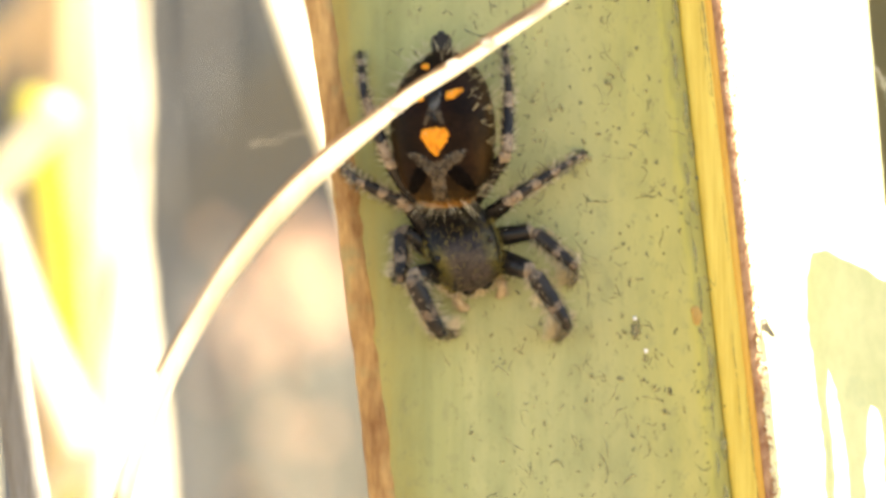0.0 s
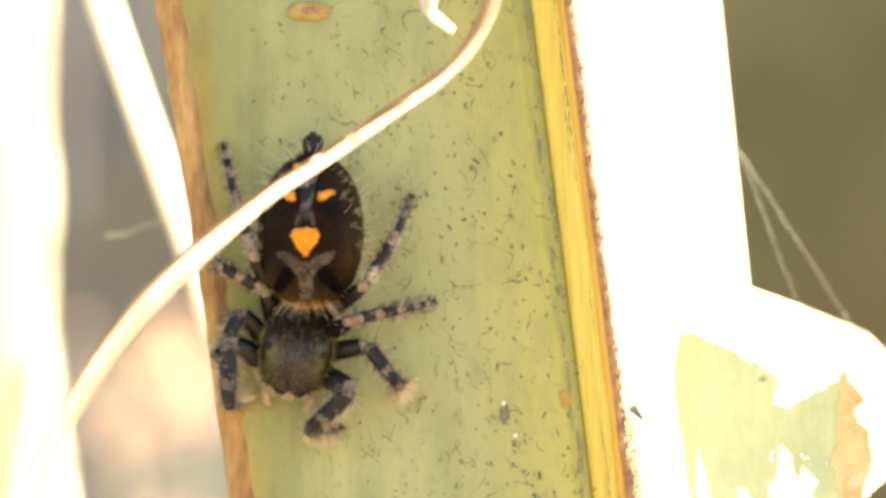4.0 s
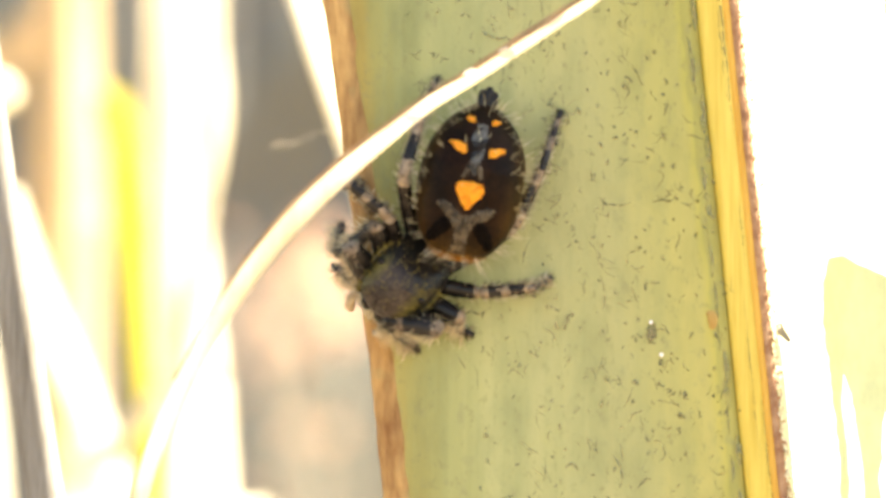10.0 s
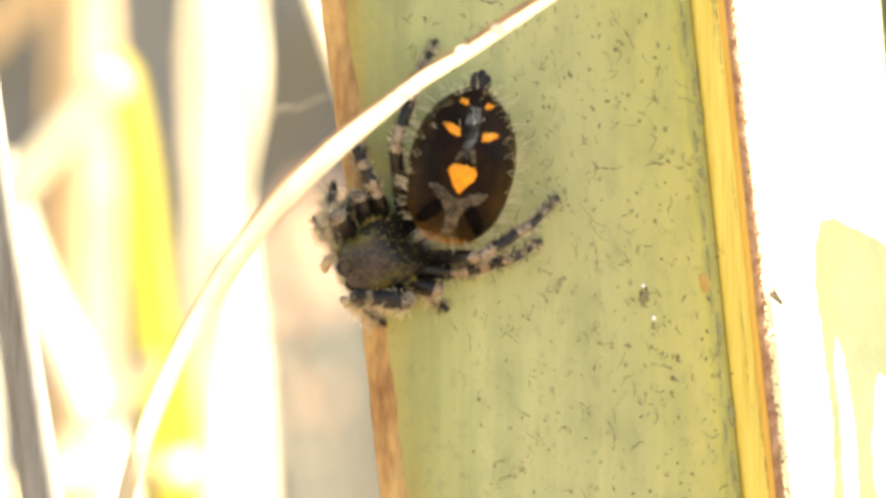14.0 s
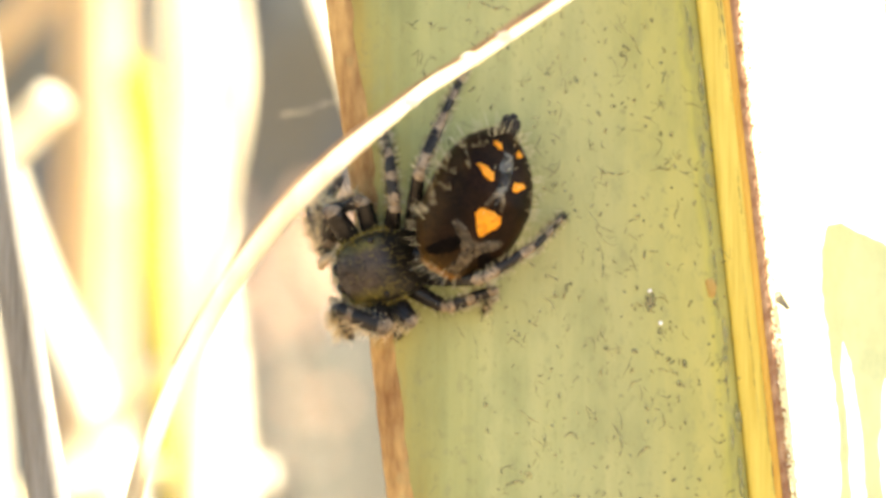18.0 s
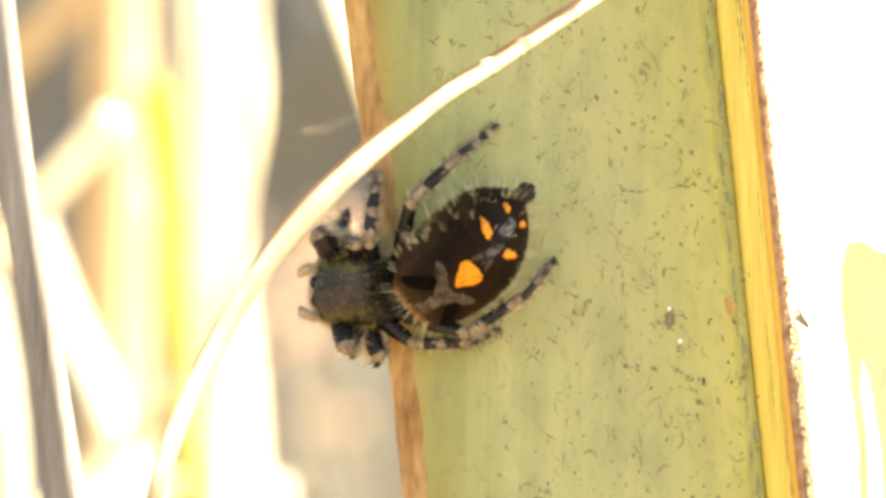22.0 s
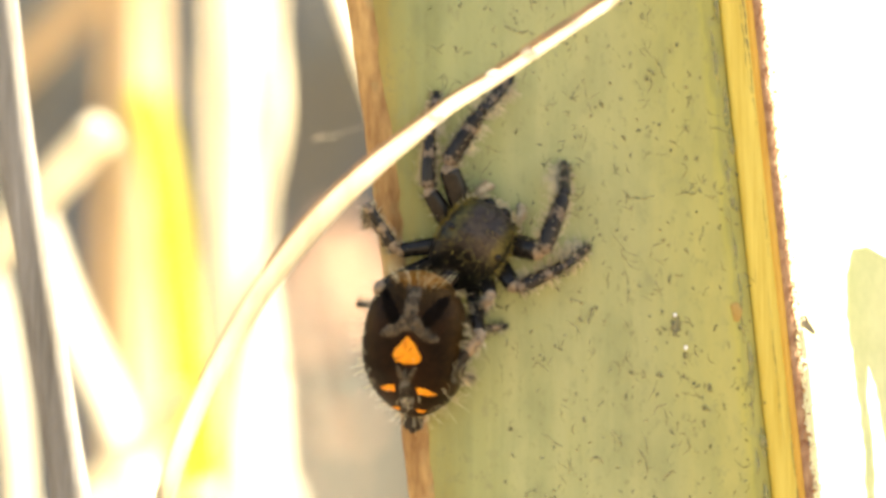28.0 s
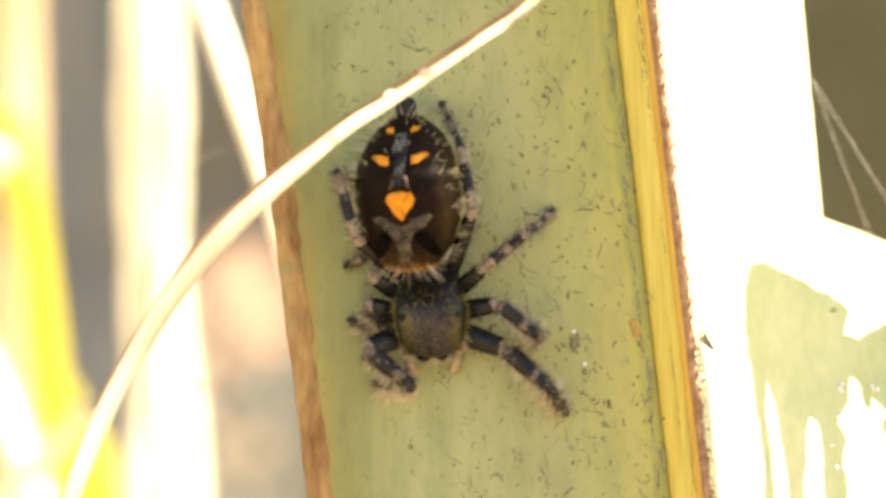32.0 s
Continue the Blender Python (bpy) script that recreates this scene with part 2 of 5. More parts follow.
def tube(pts, radius, n=24, sides=10, taper=None, bm=None, flat=1.0, facing=(0, -1, 0)):
    bm = bm or bmesh.new()
    line, tan = curve_through(pts, n)
    rings = []
    for i, (p, t) in enumerate(zip(line, tan)):
        f = Vector(facing)
        f = (f - t * f.dot(t)).normalized()
        s = t.cross(f)
        r = radius * (taper(i / n) if taper else 1.0)
        rings.append([bm.verts.new(p + s * (r * math.cos(a)) + f * (r * flat * math.sin(a)))
                      for a in (2 * math.pi * j / sides for j in range(sides))])
    for a, b in zip(rings, rings[1:]):
        for j in range(sides):
            k = (j + 1) % sides
            bm.faces.new((a[j], a[k], b[k], b[j]))
    bm.faces.new(rings[0][::-1])
    bm.faces.new(rings[-1])
    return smooth(bm)


def ellipsoid(c, r, u=24, v=16, bm=None):
    bm = bm or bmesh.new()
    res = bmesh.ops.create_uvsphere(bm, u_segments=u, v_segments=v, radius=1.0)
    for w in res["verts"]:
        w.co = Vector((c[0] + w.co.x * r[0], c[1] + w.co.y * r[1], c[2] + w.co.z * r[2]))
    return smooth(bm)

# ---- ground and bank behind ----
def ground_sheet():
    bm = bmesh.new()
    xs = [-400, -60, -12, -5] + [i * 0.25 - 4 for i in range(33)] + [5, 12, 60, 400]
    grid = [[bm.verts.new((x, y, 0.02 * noise.noise((x * 2, y * 2, 0)) if abs(x) < 5 and abs(y) < 5 else 0.0)) for x in xs] for y in xs]
    for j in range(len(xs) - 1):
        for i in range(len(xs) - 1):
            bm.faces.new((grid[j][i], grid[j][i + 1], grid[j + 1][i + 1], grid[j + 1][i]))
    ob = part("ground", smooth(bm), SOIL)
    tagged(ob, "bare brown soil with scattered litter", "ground", kind="structure")


def bank():
    """A shaded, rough bank of earth and dead growth that closes the view."""
    bm = bmesh.new()
    nx, nz = 120, 50
    grid = []
    for j in range(nz + 1):
        row = []
        for i in range(nx + 1):
            x, z = -3 + 6 * i / nx, -0.05 + 2.2 * j / nz
            d = noise.fractal((x * 2.2, z * 2.2, 3.1), 0.8, 2.1, 4)
            row.append(bm.verts.new((x, 1.5 + 0.08 * z + 0.10 * d, z)))
        grid.append(row)
    for j in range(nz):
        for i in range(nx):
            bm.faces.new((grid[j][i], grid[j][i + 1], grid[j + 1][i + 1], grid[j + 1][i]))
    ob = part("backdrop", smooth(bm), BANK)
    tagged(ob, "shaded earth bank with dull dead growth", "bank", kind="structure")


ground_sheet()
bank()


# ---- the leaf stalk with the spider on it ----
def edge_left(y):
    return 586 + 0.128 * y + 3 * math.sin(y / 210.0)


def edge_right(y):
    return 1320 + 0.105 * y


ROWS_Y = [-520 + 25 * i for i in range(82)] + [1800, 2600, 4000, 8000, 14000, 20900]


def wobble(y, s, amp):
    return amp * noise.noise((y / 37.0, s * 7.3, 1.7)) + 0.5 * amp * noise.noise((y / 11.0, s * 3.1, 9.2))


def deep_at(x, y, d):
    """A place from map coordinates and millimetres behind the stalk's face."""
    return at(x, y, 1 + d * MM / AWAY)


def strip(section, name, material, parent, label="", rows=None):
    """Lofts a strip down the stalk. section(y) gives map x and depth in millimetres (away from the viewer) across it."""
    bm = bmesh.new()
    rings = []
    for y in rows or ROWS_Y:
        rings.append([bm.verts.new(deep_at(x, y, d)) for x, d in section(y)])
    for a, b in zip(rings, rings[1:]):
        for i in range(len(a) - 1):
            bm.faces.new((a[i], b[i], b[i + 1], a[i + 1]))
    return part(name, smooth(bm), material, parent, label)


def leaf_stalk():
    root = thing("leaf_stalk", "broad yellow-green leaf stalk with brown dry margins", "plant")

    def face(y):
        l, r = edge_left(y) + 46 + wobble(y, 1, 9), edge_right(y) - 77
        out = []
        for i in range(25):
            u = i / 24
            out.append((l + (r - l) * u, -0.10 + 0.20 * math.cos(2 * math.pi * (u - 0.45)) * 0.5 + 0.25 * max(0, u - 0.97) / 0.03))
        return out

    def left(y):
        l = edge_left(y) + wobble(y, 2, 3)
        inner = edge_left(y) + 46 + wobble(y, 1, 9)
        return [(l + 26, 1.4), (l + 4, 0.9), (l, 0.35), (l + 5, -0.02), (l + 18, -0.10 + wobble(y, 5, 0.04)), (inner, -0.20 + wobble(y, 6, 0.03)), (inner + 2, 0.05)]

    def rim(y):
        r = edge_right(y)
        w = wobble(y, 3, 1.2)
        return [(r - 77, 0.20), (r - 72, -0.12), (r - 60 + w, -0.22), (r - 48, -0.16), (r - 44 + w, -0.24), (r - 34, -0.20), (r - 29, -0.13)]

    def rim_edge(y):
        r = edge_right(y)
        return [(r - 29, -0.13), (r - 25 + wobble(y, 4, 1.5), -0.23), (r - 20, -0.20), (r - 17, -0.14)]

    def bark(y):
        r = edge_right(y)
        return [(r - 17, -0.14), (r - 13 + wobble(y, 4, 2), -0.26 + wobble(y, 9, 0.05)), (r - 7 + wobble(y, 8, 3), -0.20 + wobble(y, 10, 0.06)), (r - 1 + wobble(y, 11, 4), -0.02)]

    def side(y):
        r = edge_right(y)
        far = 1575 + 0.0816 * y
        out = [(r - 8, -0.05)]
        for i in range(1, 9):
            u = i / 8
            out.append((r - 4 + (far - r) * u, 0.1 + 12.5 * u + 0.3 * math.sin(3.1 * u)))
        out += [(far + 2, 13.2), (far - 40, 13.3)]
        return out

    def back(y):
        r = edge_right(y)
        far = 1575 + 0.0816 * y
        l = edge_left(y)
        return [(far - 40, 13.3), (r - 60, 4.6), ((l + r) / 2, 2.4), (l + 26, 1.4)]

    strip(face, "blade", SKIN, root)
    strip(left, "dry_margin", MARGIN, root, "brown papery dry margin")
    strip(rim, "rim", YELLOW, root, "yellow fibrous rim")
    strip(rim_edge, "rim_edge", ORANGE, root, "orange-brown edge of the rim")
    strip(bark, "corky_edge", CORK, root, "rough brown corky edge")
    strip(side, "side_face", SIDE, root, "pale sunlit side of the stalk")
    strip(back, "underside", SIDE, root)
    return root


STALK = leaf_stalk()


# ---- blades and stems round it ----
def blade(name, label, pts, width, k, material, facing=(0, -1, 0), fold=0.0, taper=None, cat="grass", n=40, thick=0.00015):
    """A grass leaf as a thing that stands on the ground: its blade and its raised midrib."""
    world_pts = [at(x, y, k if len(r) == 0 else r[0]) for x, y, *r in pts]
    base = world_pts[-1].copy()
    base.z = 0.0
    local = [p - base for p in world_pts]
    root = thing(name, label, cat)
    root.location = base
    part("blade", ribbon(local[:-1], width * k / 35000, n, facing, thick, fold, taper), material, root)
    part("sheath", tube([local[-2] + Vector((0, 0, 0.002)), (local[-2] + local[-1]) / 2, Vector((0, 0, 0))], width * k / 35000 * 0.3, 10, 10), material, root)
    return root


def stem(name, label, pts, width, k, material, cat="grass", taper=None, n=30, joints=()):
    """A round stem with swollen joints and a loose sheath above each."""
    world_pts = [at(x, y, k if len(r) == 0 else r[0]) for x, y, *r in pts]
    base = world_pts[-1].copy()
    base.z = 0.0
    local = [p - base for p in world_pts]
    root = thing(name, label, cat)
    root.location = base
    r = width * k / 70000
    line, tan = curve_through(local, 200)
    cuts = [0]
    for y in joints:
        z = at(0, y, k).z
        cuts.append(min(range(1, 190), key=lambda j: abs(line[j].z - z)))
    cuts = sorted(set(cuts)) + [200]
    for i, j in zip(cuts, cuts[1:]):
        bulge = lambda s: 1.0 + 0.10 * math.cos(2 * math.pi * s) ** 3
        step = max(1, (j - i) // 24)
        part("internode" if joints else "stem", tube([line[q] for q in range(i, j, step)] + [line[j]], r, max(12, (j - i) // 2), 12, bulge if joints else taper), material, root)
    return root


SUNNY = (0.75, -0.55, 0.35)
GROUND = lambda k: 441 + EYE * 35000 / k

front_blade = blade("dry_grass", "thin dry straw-coloured grass blade crossing before the stalk",
    [(1172, -700), (1188, -330), (1170, -190), (1133, -112), (1082, -52), (1000, 4), (920, 57), (850, 104), (770, 153), (700, 206), (620, 268), (500, 388), (400, 525), (330, 650), (275, 780), (225, 950), (150, 1300), (100, 4000), (0, GROUND(0.95))],
    43, 0.95, BLADE, facing=lambda s: Vector((0.5, -0.6, -0.6)).lerp(Vector((-0.7, -0.7, 0.2)), min(1.0, max(0.0, (s - 0.5) / 0.2))), fold=-0.00008, n=160, taper=lambda s: 0.62 + 0.38 * min(1.0, max(0.0, (s - 0.2) / 0.4)) + 0.02 * math.sin(41 * s))
# shade on the blade's upper edge, put in as a tan strip
front_edge = [(1170, -350), (1152, -197), (1119, -121), (1073, -64), (993, -8), (913, 44), (842, 91), (761, 139), (690, 191), (608, 253), (487, 374), (387, 513), (316, 641)]
part("shaded_edge", ribbon([at(x, y, 0.948) - front_blade.location for x, y in front_edge], 15 * 0.95 / 35000, 120, (-0.2, -0.9, 0.3), 0.00012, 0.00003, lambda s: 0.9 - 0.7 * s + 0.12 * math.sin(19 * s) + 0.06 * math.sin(53 * s)), TAN, front_blade, "tan strip painted as the blade's shaded upper edge")
for x, y in ((842, 100), (740, 176), (905, 62)):
    part("node", ellipsoid(at(x, y, 0.947) - front_blade.location, (0.00038, 0.00022, 0.00026), 14, 10), STRAW, front_blade, "small swollen pale node")
sliver = blade("reed", "pale sunlit blade standing close behind the stalk",
    [(440, -500), (520, -193), (585, 7), (660, 227), (745, 507), (850, 900), (1100, 2200), (1600, 8000), (1700, GROUND(1.2))], 92, 1.2, DRY, SUNNY)
part("silk_wisp", tube([at(x, y, 1.12) - sliver.location for x, y in ((508, 212), (528, 204), (548, 206), (572, 194), (640, 182))], 0.7 / 35000, 24, 6, lambda s: 0.3 + 1.8 * math.sin(9 * s) ** 2 * max(0.0, 0.8 - s)), STRAW, sliver, "loose wisp of silk")
grey_stalk = stem("dead_stalk", "weathered grey-brown dead plant stalk", [(-110, -600), (-50, -150), (0, 250), (48, 560), (100, 900), (300, 3000), (600, GROUND(1.05))], 68, 1.05, GREY, joints=(-200, 1000))
main_stem = stem("dry_grass", "thick bleached grass stem in full sun", [(400, -700), (402, 0), (405, 400), (440, 880), (470, 1400), (500, 5000), (520, GROUND(1.5))], 118, 1.5, DRY, joints=(130, 640))
# added flat strip turned to the sun, so the round stem looks fully lit
part("bright_strip", ribbon([at(x, y, 1.47) - main_stem.location for x, y in ((392, -700), (396, -200), (400, 0), (398, 200), (404, 400), (420, 640), (438, 880), (468, 1400))], 108 * 1.5 / 35000, 60, SUNNY, 0.0003, 0.0, lambda s: 0.92 + 0.12 * math.sin(23 * s)), DRY, main_stem, "flat bleached strip added to whiten the stem")
side_blade = blade("dry_grass", "cream grass blade leaning on the thick stem", [(472, -600), (454, 0), (440, 300), (400, 560), (378, 800), (370, 1200), (380, 5000), (400, GROUND(1.45))], 54, 1.45, DRY, (0.5, -0.6, 0.5), taper=lambda s: 0.75 + 0.35 * math.sin(31 * s))
diag_blade = blade("dry_grass", "short bleached grass blade bent across the stems", [(305, 645), (255, 705), (185, 775), (90, 860), (-40, 1000), (-200, 3000), (-260, GROUND(1.5))], 62, 1.5, DRY, (0.5, -0.6, -0.6), taper=lambda s: min(1.0, 0.3 + math.sqrt(s * 25)))
ochre_blade = blade("dry_grass", "ochre dead grass blade low among the stems", [(330, 600), (345, 720), (370, 860), (420, 1200), (500, 4000), (520, GROUND(1.9))], 120, 1.9, GOLD, (0.3, -0.7, 0.5), taper=lambda s: min(1.0, 0.1 + 3.5 * s))
pale_stem = stem("dry_grass", "wide cream-coloured dead grass stem", [(193, -800), (186, 0), (182, 400), (192, 900), (205, 3000), (215, GROUND(1.8))], 122, 1.8, PINK, joints=(330,))
# added strip again, to lift this stem's brightness
part("bright_strip", ribbon([at(x, y, 1.77) - pale_stem.location for x, y in ((188, -800), (180, -200), (178, 100), (176, 400), (186, 900), (198, 1800))], 90 * 1.8 / 35000, 50, (0.45, -0.8, 0.34), 0.0003, 0.0, lambda s: 0.8 + 0.25 * math.sin(17 * s)), PINK, pale_stem, "flat cream strip added to brighten the stem")
yellow_blade = blade("dry_grass", "bright yellow grass blade glowing in the sun", [(240, 112), (262, 200), (284, 330), (300, 470), (316, 630), (340, 900), (420, 3000), (500, GROUND(1.7))], 92, 1.7, GOLD, SUNNY, taper=lambda s: min(1.0, 0.25 + math.sqrt(s * 9)))
stub = blade("dry_grass", "short bleached broken grass blade", [(222, 138), (150, 215), (40, 340), (-80, 480), (-300, 1000), (-500, 4000), (-600, GROUND(1.4))], 100, 1.4, DRY, (0.5, -0.6, -0.6), taper=lambda s: min(1.0, 0.35 + math.sqrt(s * 25)))
part("curled_tip", ribbon([at(x, y, 1.39) - stub.location for x, y in ((228, 150), (205, 172), (170, 205))], 88 * 1.4 / 35000, 12, (0.5, -0.6, -0.6), 0.0002, -0.0004, lambda s: 0.5 + 0.6 * math.sin(math.pi * s)), DRY, stub, "curled bleached tip")
edge_blade = blade("dry_grass", "bleached grass blade behind the grey dead stalk", [(-90, 250), (-55, 420), (-22, 600), (-4, 740), (6, 900), (20, 1500), (40, 4000), (50, GROUND(1.5))], 60, 1.5, DRY, SUNNY, taper=lambda s: min(1.0, 0.3 + 3 * s))
lower_blade = blade("dry_grass", "bleached grass blade leaning across the stems", [(10, 300), (70, 470), (180, 720), (260, 1000), (400, 3000), (500, GROUND(1.6))], 90, 1.6, DRY, SUNNY)
cross_blade = blade("dry_grass", "fallen pale grass blade lying level", [(490, 850), (400, 848), (290, 842), (150, 860), (-100, 1000), (-400, 3000), (-500, GROUND(1.7))], 70, 1.7, DRY, (0.4, -0.6, 0.7))


# ---- small things on the stalk ----
def flat_polygon(outline, depth, thick=0.0003, jag=0.0, seed=1):
    """A thin sheet with the given outline in map coordinates; depth(x, y) in millimetres away from the viewer."""
    rng = random.Random(seed)
    pts = []
    for (x0, y0), (x1, y1) in zip(outline, outline[1:] + outline[:1]):
        n = max(1, int(math.hypot(x1 - x0, y1 - y0) / 14))
        for i in range(n):
            u = i / n
            pts.append((x0 + (x1 - x0) * u + rng.uniform(-jag, jag), y0 + (y1 - y0) * u + rng.uniform(-jag, jag)))
    bm = bmesh.new()
    vs = [bm.verts.new(deep_at(x, y, depth(x, y))) for x, y in pts]
    for tri in tessellate_polygon([[Vector((x, y, 0)) for x, y in pts]]):
        if len(set(tri)) == 3:
            bm.faces.new([vs[i] for i in tri])
    bmesh.ops.recalc_face_normals(bm, faces=bm.faces[:])
    geom = bmesh.ops.extrude_face_region(bm, geom=bm.faces[:])["geom"]
    bmesh.ops.translate(bm, verts=[g for g in geom if isinstance(g, bmesh.types.BMVert)], vec=(0, thick, 0))
    bmesh.ops.recalc_face_normals(bm, faces=bm.faces[:])
    return bm


def scratches():
    """Short curved dark scars and pits in the skin."""
    rng = random.Random(5)
    bm = bmesh.new()

    def scar(x, y, ang, length, bend, w):
        pts = []
        for i in range(5):
            u = i / 4 - 0.5
            a = ang + bend * u
            pts.append(Vector(((x + math.cos(a) * length * u + rng.uniform(-2.5, 2.5) - 784) / 35000, -0.00024,
                               EYE + (441 - y - math.sin(a) * length * u + rng.uniform(-2.5, 2.5)) / 35000)))
        ribbon(pts, w / 35000, 6, thick=0.00002, taper=lambda s: 0.25 + math.sin(math.pi * s) * rng.uniform(0.5, 1.1), bm=bm)

    for i in range(820):
        y = rng.uniform(-420, 1150)
        u = rng.betavariate(2.0, 1.5)
        x = edge_left(y) + 110 + u * 545
        if i % 3 < 2:
            scar(x, y, rng.gauss(1.4, 0.7), rng.uniform(4, 13), rng.gauss(0, 0.6), rng.uniform(1.8, 5.6))
        else:
            ang, ln = rng.gauss(1.2, 0.7), rng.uniform(14, 46)
            scar(x, y, ang, ln, rng.gauss(0, 0.5), rng.uniform(1.2, 2.4))
            if i % 2:
                scar(x + ln * 0.3 * math.cos(ang), y - ln * 0.3 * math.sin(ang), ang + rng.choice((-1, 1)) * rng.uniform(0.5, 1.1), ln * 0.6, rng.gauss(0, 0.4), rng.uniform(1.1, 2.0))
    for x, y, ang, ln, bend, w in ((1085, 620, 1.4, 11, 0.2, 9), (1134, 627, 0.2, 12, 0.3, 9), (870, 720, 1.2, 10, 0.2, 8), (945, 845, 0.4, 16, 1.2, 10),
                                   (1187, 745, 1.4, 50, 1.3, 4), (1150, 800, -0.5, 30, 0.8, 4), (1095, 315, 0.15, 60, -0.7, 4.5), (1155, 450, -0.6, 40, 1.6, 6),
                                   (945, 740, 0.5, 46, 0.4, 4.5), (1225, 650, 1.2, 13, 0.3, 9), (1215, 685, 0.6, 14, 0.2, 9), (915, 858, -0.5, 50, 1.0, 5),
                                   (880, 20, 0.2, 50, -0.9, 6), (1000, -170, -1.0, 60, 1.5, 5), (1078, 470, 1.5, 70, 0.2, 3), (1120, 400, -0.9, 45, 1.3, 3.5),
                                   (1012, 518, -1.1, 34, 0.5, 8), (1160, 545, 1.3, 30, 0.7, 10), (1110, 785, 1.4, 60, 0.5, 4), (1025, 775, 0.4, 26, 0.8, 6)):
        scar(x, y, ang, ln, bend, w)
    ob = part("scarring", bm, MARK, STALK, "dark scars and pits in the skin")
    tagged(ob, kind="stuff")


scratches()


def dab(x, y, rx, ry, name, material, lift=0.26, flat=0.05):
    p = at(x, y)
    bm = ellipsoid((p.x, -lift * MM, p.z), (rx / 35000, flat * MM, ry / 35000), 14, 10)
    for v in bm.verts:
        v.co.x += 0.2 * rx / 35000 * noise.noise(v.co * 5000)
        v.co.z += 0.2 * ry / 35000 * noise.noise(v.co * 5000 + Vector((3, 1, 2)))
    return part(name, bm, material, STALK)


dab(1180, 578, 4, 4, "speck", GLINT)
dab(1161, 521, 4, 3.5, "speck", GLINT)
dab(1163, 536, 9, 16, "fleck", MARK, 0.2)
dab(1180, 592, 6, 7, "fleck", MARK, 0.2)
dab(1271, 516, 9, 17, "rust_spot", RUST, 0.22, 0.07)
dab(1264, 506, 5, 7, "rust_spot", RUST, 0.22, 0.07)
dab(830, -180, 40, 16, "rust_spot", RUST, 0.2)
dab(835, -182, 20, 7, "rust_spot", CORK, 0.24)


def rim_crack():
    """A thin dark split along the yellow rim."""
    bm = bmesh.new()
    rng = random.Random(31)
    for y0, y1, off, w in ((-230, 190, -33, 3.2), (-60, 130, -39, 1.6), (300, 420, -36, 1.6), (480, 760, -44, 1.5), (640, 1100, -30, 1.8), (-500, -260, -30, 2.0)):
        pts = [deep_at(edge_right(y) + off + rng.uniform(-1.2, 1.2), y, -0.262) for y in np.linspace(y0, y1, 14)]
        ribbon(pts, w / 35000, 40, thick=0.00003, taper=lambda s: (0.15 + math.sin(math.pi * s)) * rng.uniform(0.5, 1.2), bm=bm)
    tagged(part("split", bm, MARK, STALK, "thin dark split in the rim"), kind="stuff")


rim_crack()


def groove():
    """Dark streaks along the furrow between the skin and the yellow rim."""
    bm = bmesh.new()
    rng = random.Random(8)
    y = -500.0
    while y < 1200:
        ln = rng.uniform(15, 70)
        x = edge_right(y) - 80 - rng.uniform(0, 20)
        pts = [Vector(((x + 0.105 * s + rng.uniform(-1, 1) - 784) / 35000, -0.00016, EYE + (441 - y - s) / 35000)) for s in (0, ln / 2, ln)]
        ribbon(pts, rng.uniform(4, 13) / 35000, 5, thick=0.00003, taper=lambda s: 0.3 + math.sin(math.pi * s) * 0.8, bm=bm)
        y += ln * rng.uniform(0.6, 1.3)
    tagged(part("furrow_streaks", bm, surface("furrow_streaks", (0.26, 0.26, 0.14), (0.42, 0.41, 0.22), 2500, rough=0.9, worn=(0.08, 0.42)), STALK, "grey-green streaks in the furrow"), kind="stuff")


groove()


def corky_scales():
    """Ragged brown corky scales along the sharp edge, catching the sun."""
    rng = random.Random(12)
    for name, material, num, x0, spread in (("cork", CORK, 700, -2, 7), ("loose_fibre", STRAW, 620, 3, 8)):
        bm = bmesh.new()
        for i in range(num):
            y = rng.uniform(-520, 1250)
            x = edge_right(y) + x0 + rng.gauss(0, spread) * (0.6 + 0.5 * noise.noise((y / 60.0, 0, 4)))
            c = Vector(((x - 784) / 35000, rng.uniform(-0.25, 0.05) * MM, EYE + (441 - y) / 35000))
            d = Vector((rng.uniform(-0.4, 1.0), rng.uniform(-0.8, 0.2), rng.uniform(-1, 1))).normalized()
            s = d.cross(Vector((rng.uniform(-1, 1), rng.uniform(-1, 1), rng.uniform(-1, 1)))).normalized()
            u = d.cross(s)
            ln, w = rng.uniform(3, 10) / 35000, rng.uniform(1.5, 4) / 35000
            a, b, e, g = (bm.verts.new(q) for q in (c - s * w, c + s * w, c + u * w * 0.7, c + d * ln))
            for tri in ((a, b, g), (b, e, g), (e, a, g), (a, e, b)):
                bm.faces.new(tri)
        bmesh.ops.recalc_face_normals(bm, faces=bm.faces[:])
        tagged(part(name, bm, material, STALK, "ragged brown corky scales" if name == "cork" else "sunlit loose fibres"), kind="stuff")


corky_scales()
part("flake", flat_polygon([(1383, 524), (1393, 521), (1400, 535), (1411, 552), (1406, 556), (1392, 545), (1384, 540)], lambda x, y: 0.3 - 0.03 * (x - 1383)), GREY, STALK, "small curled grey-brown flake")
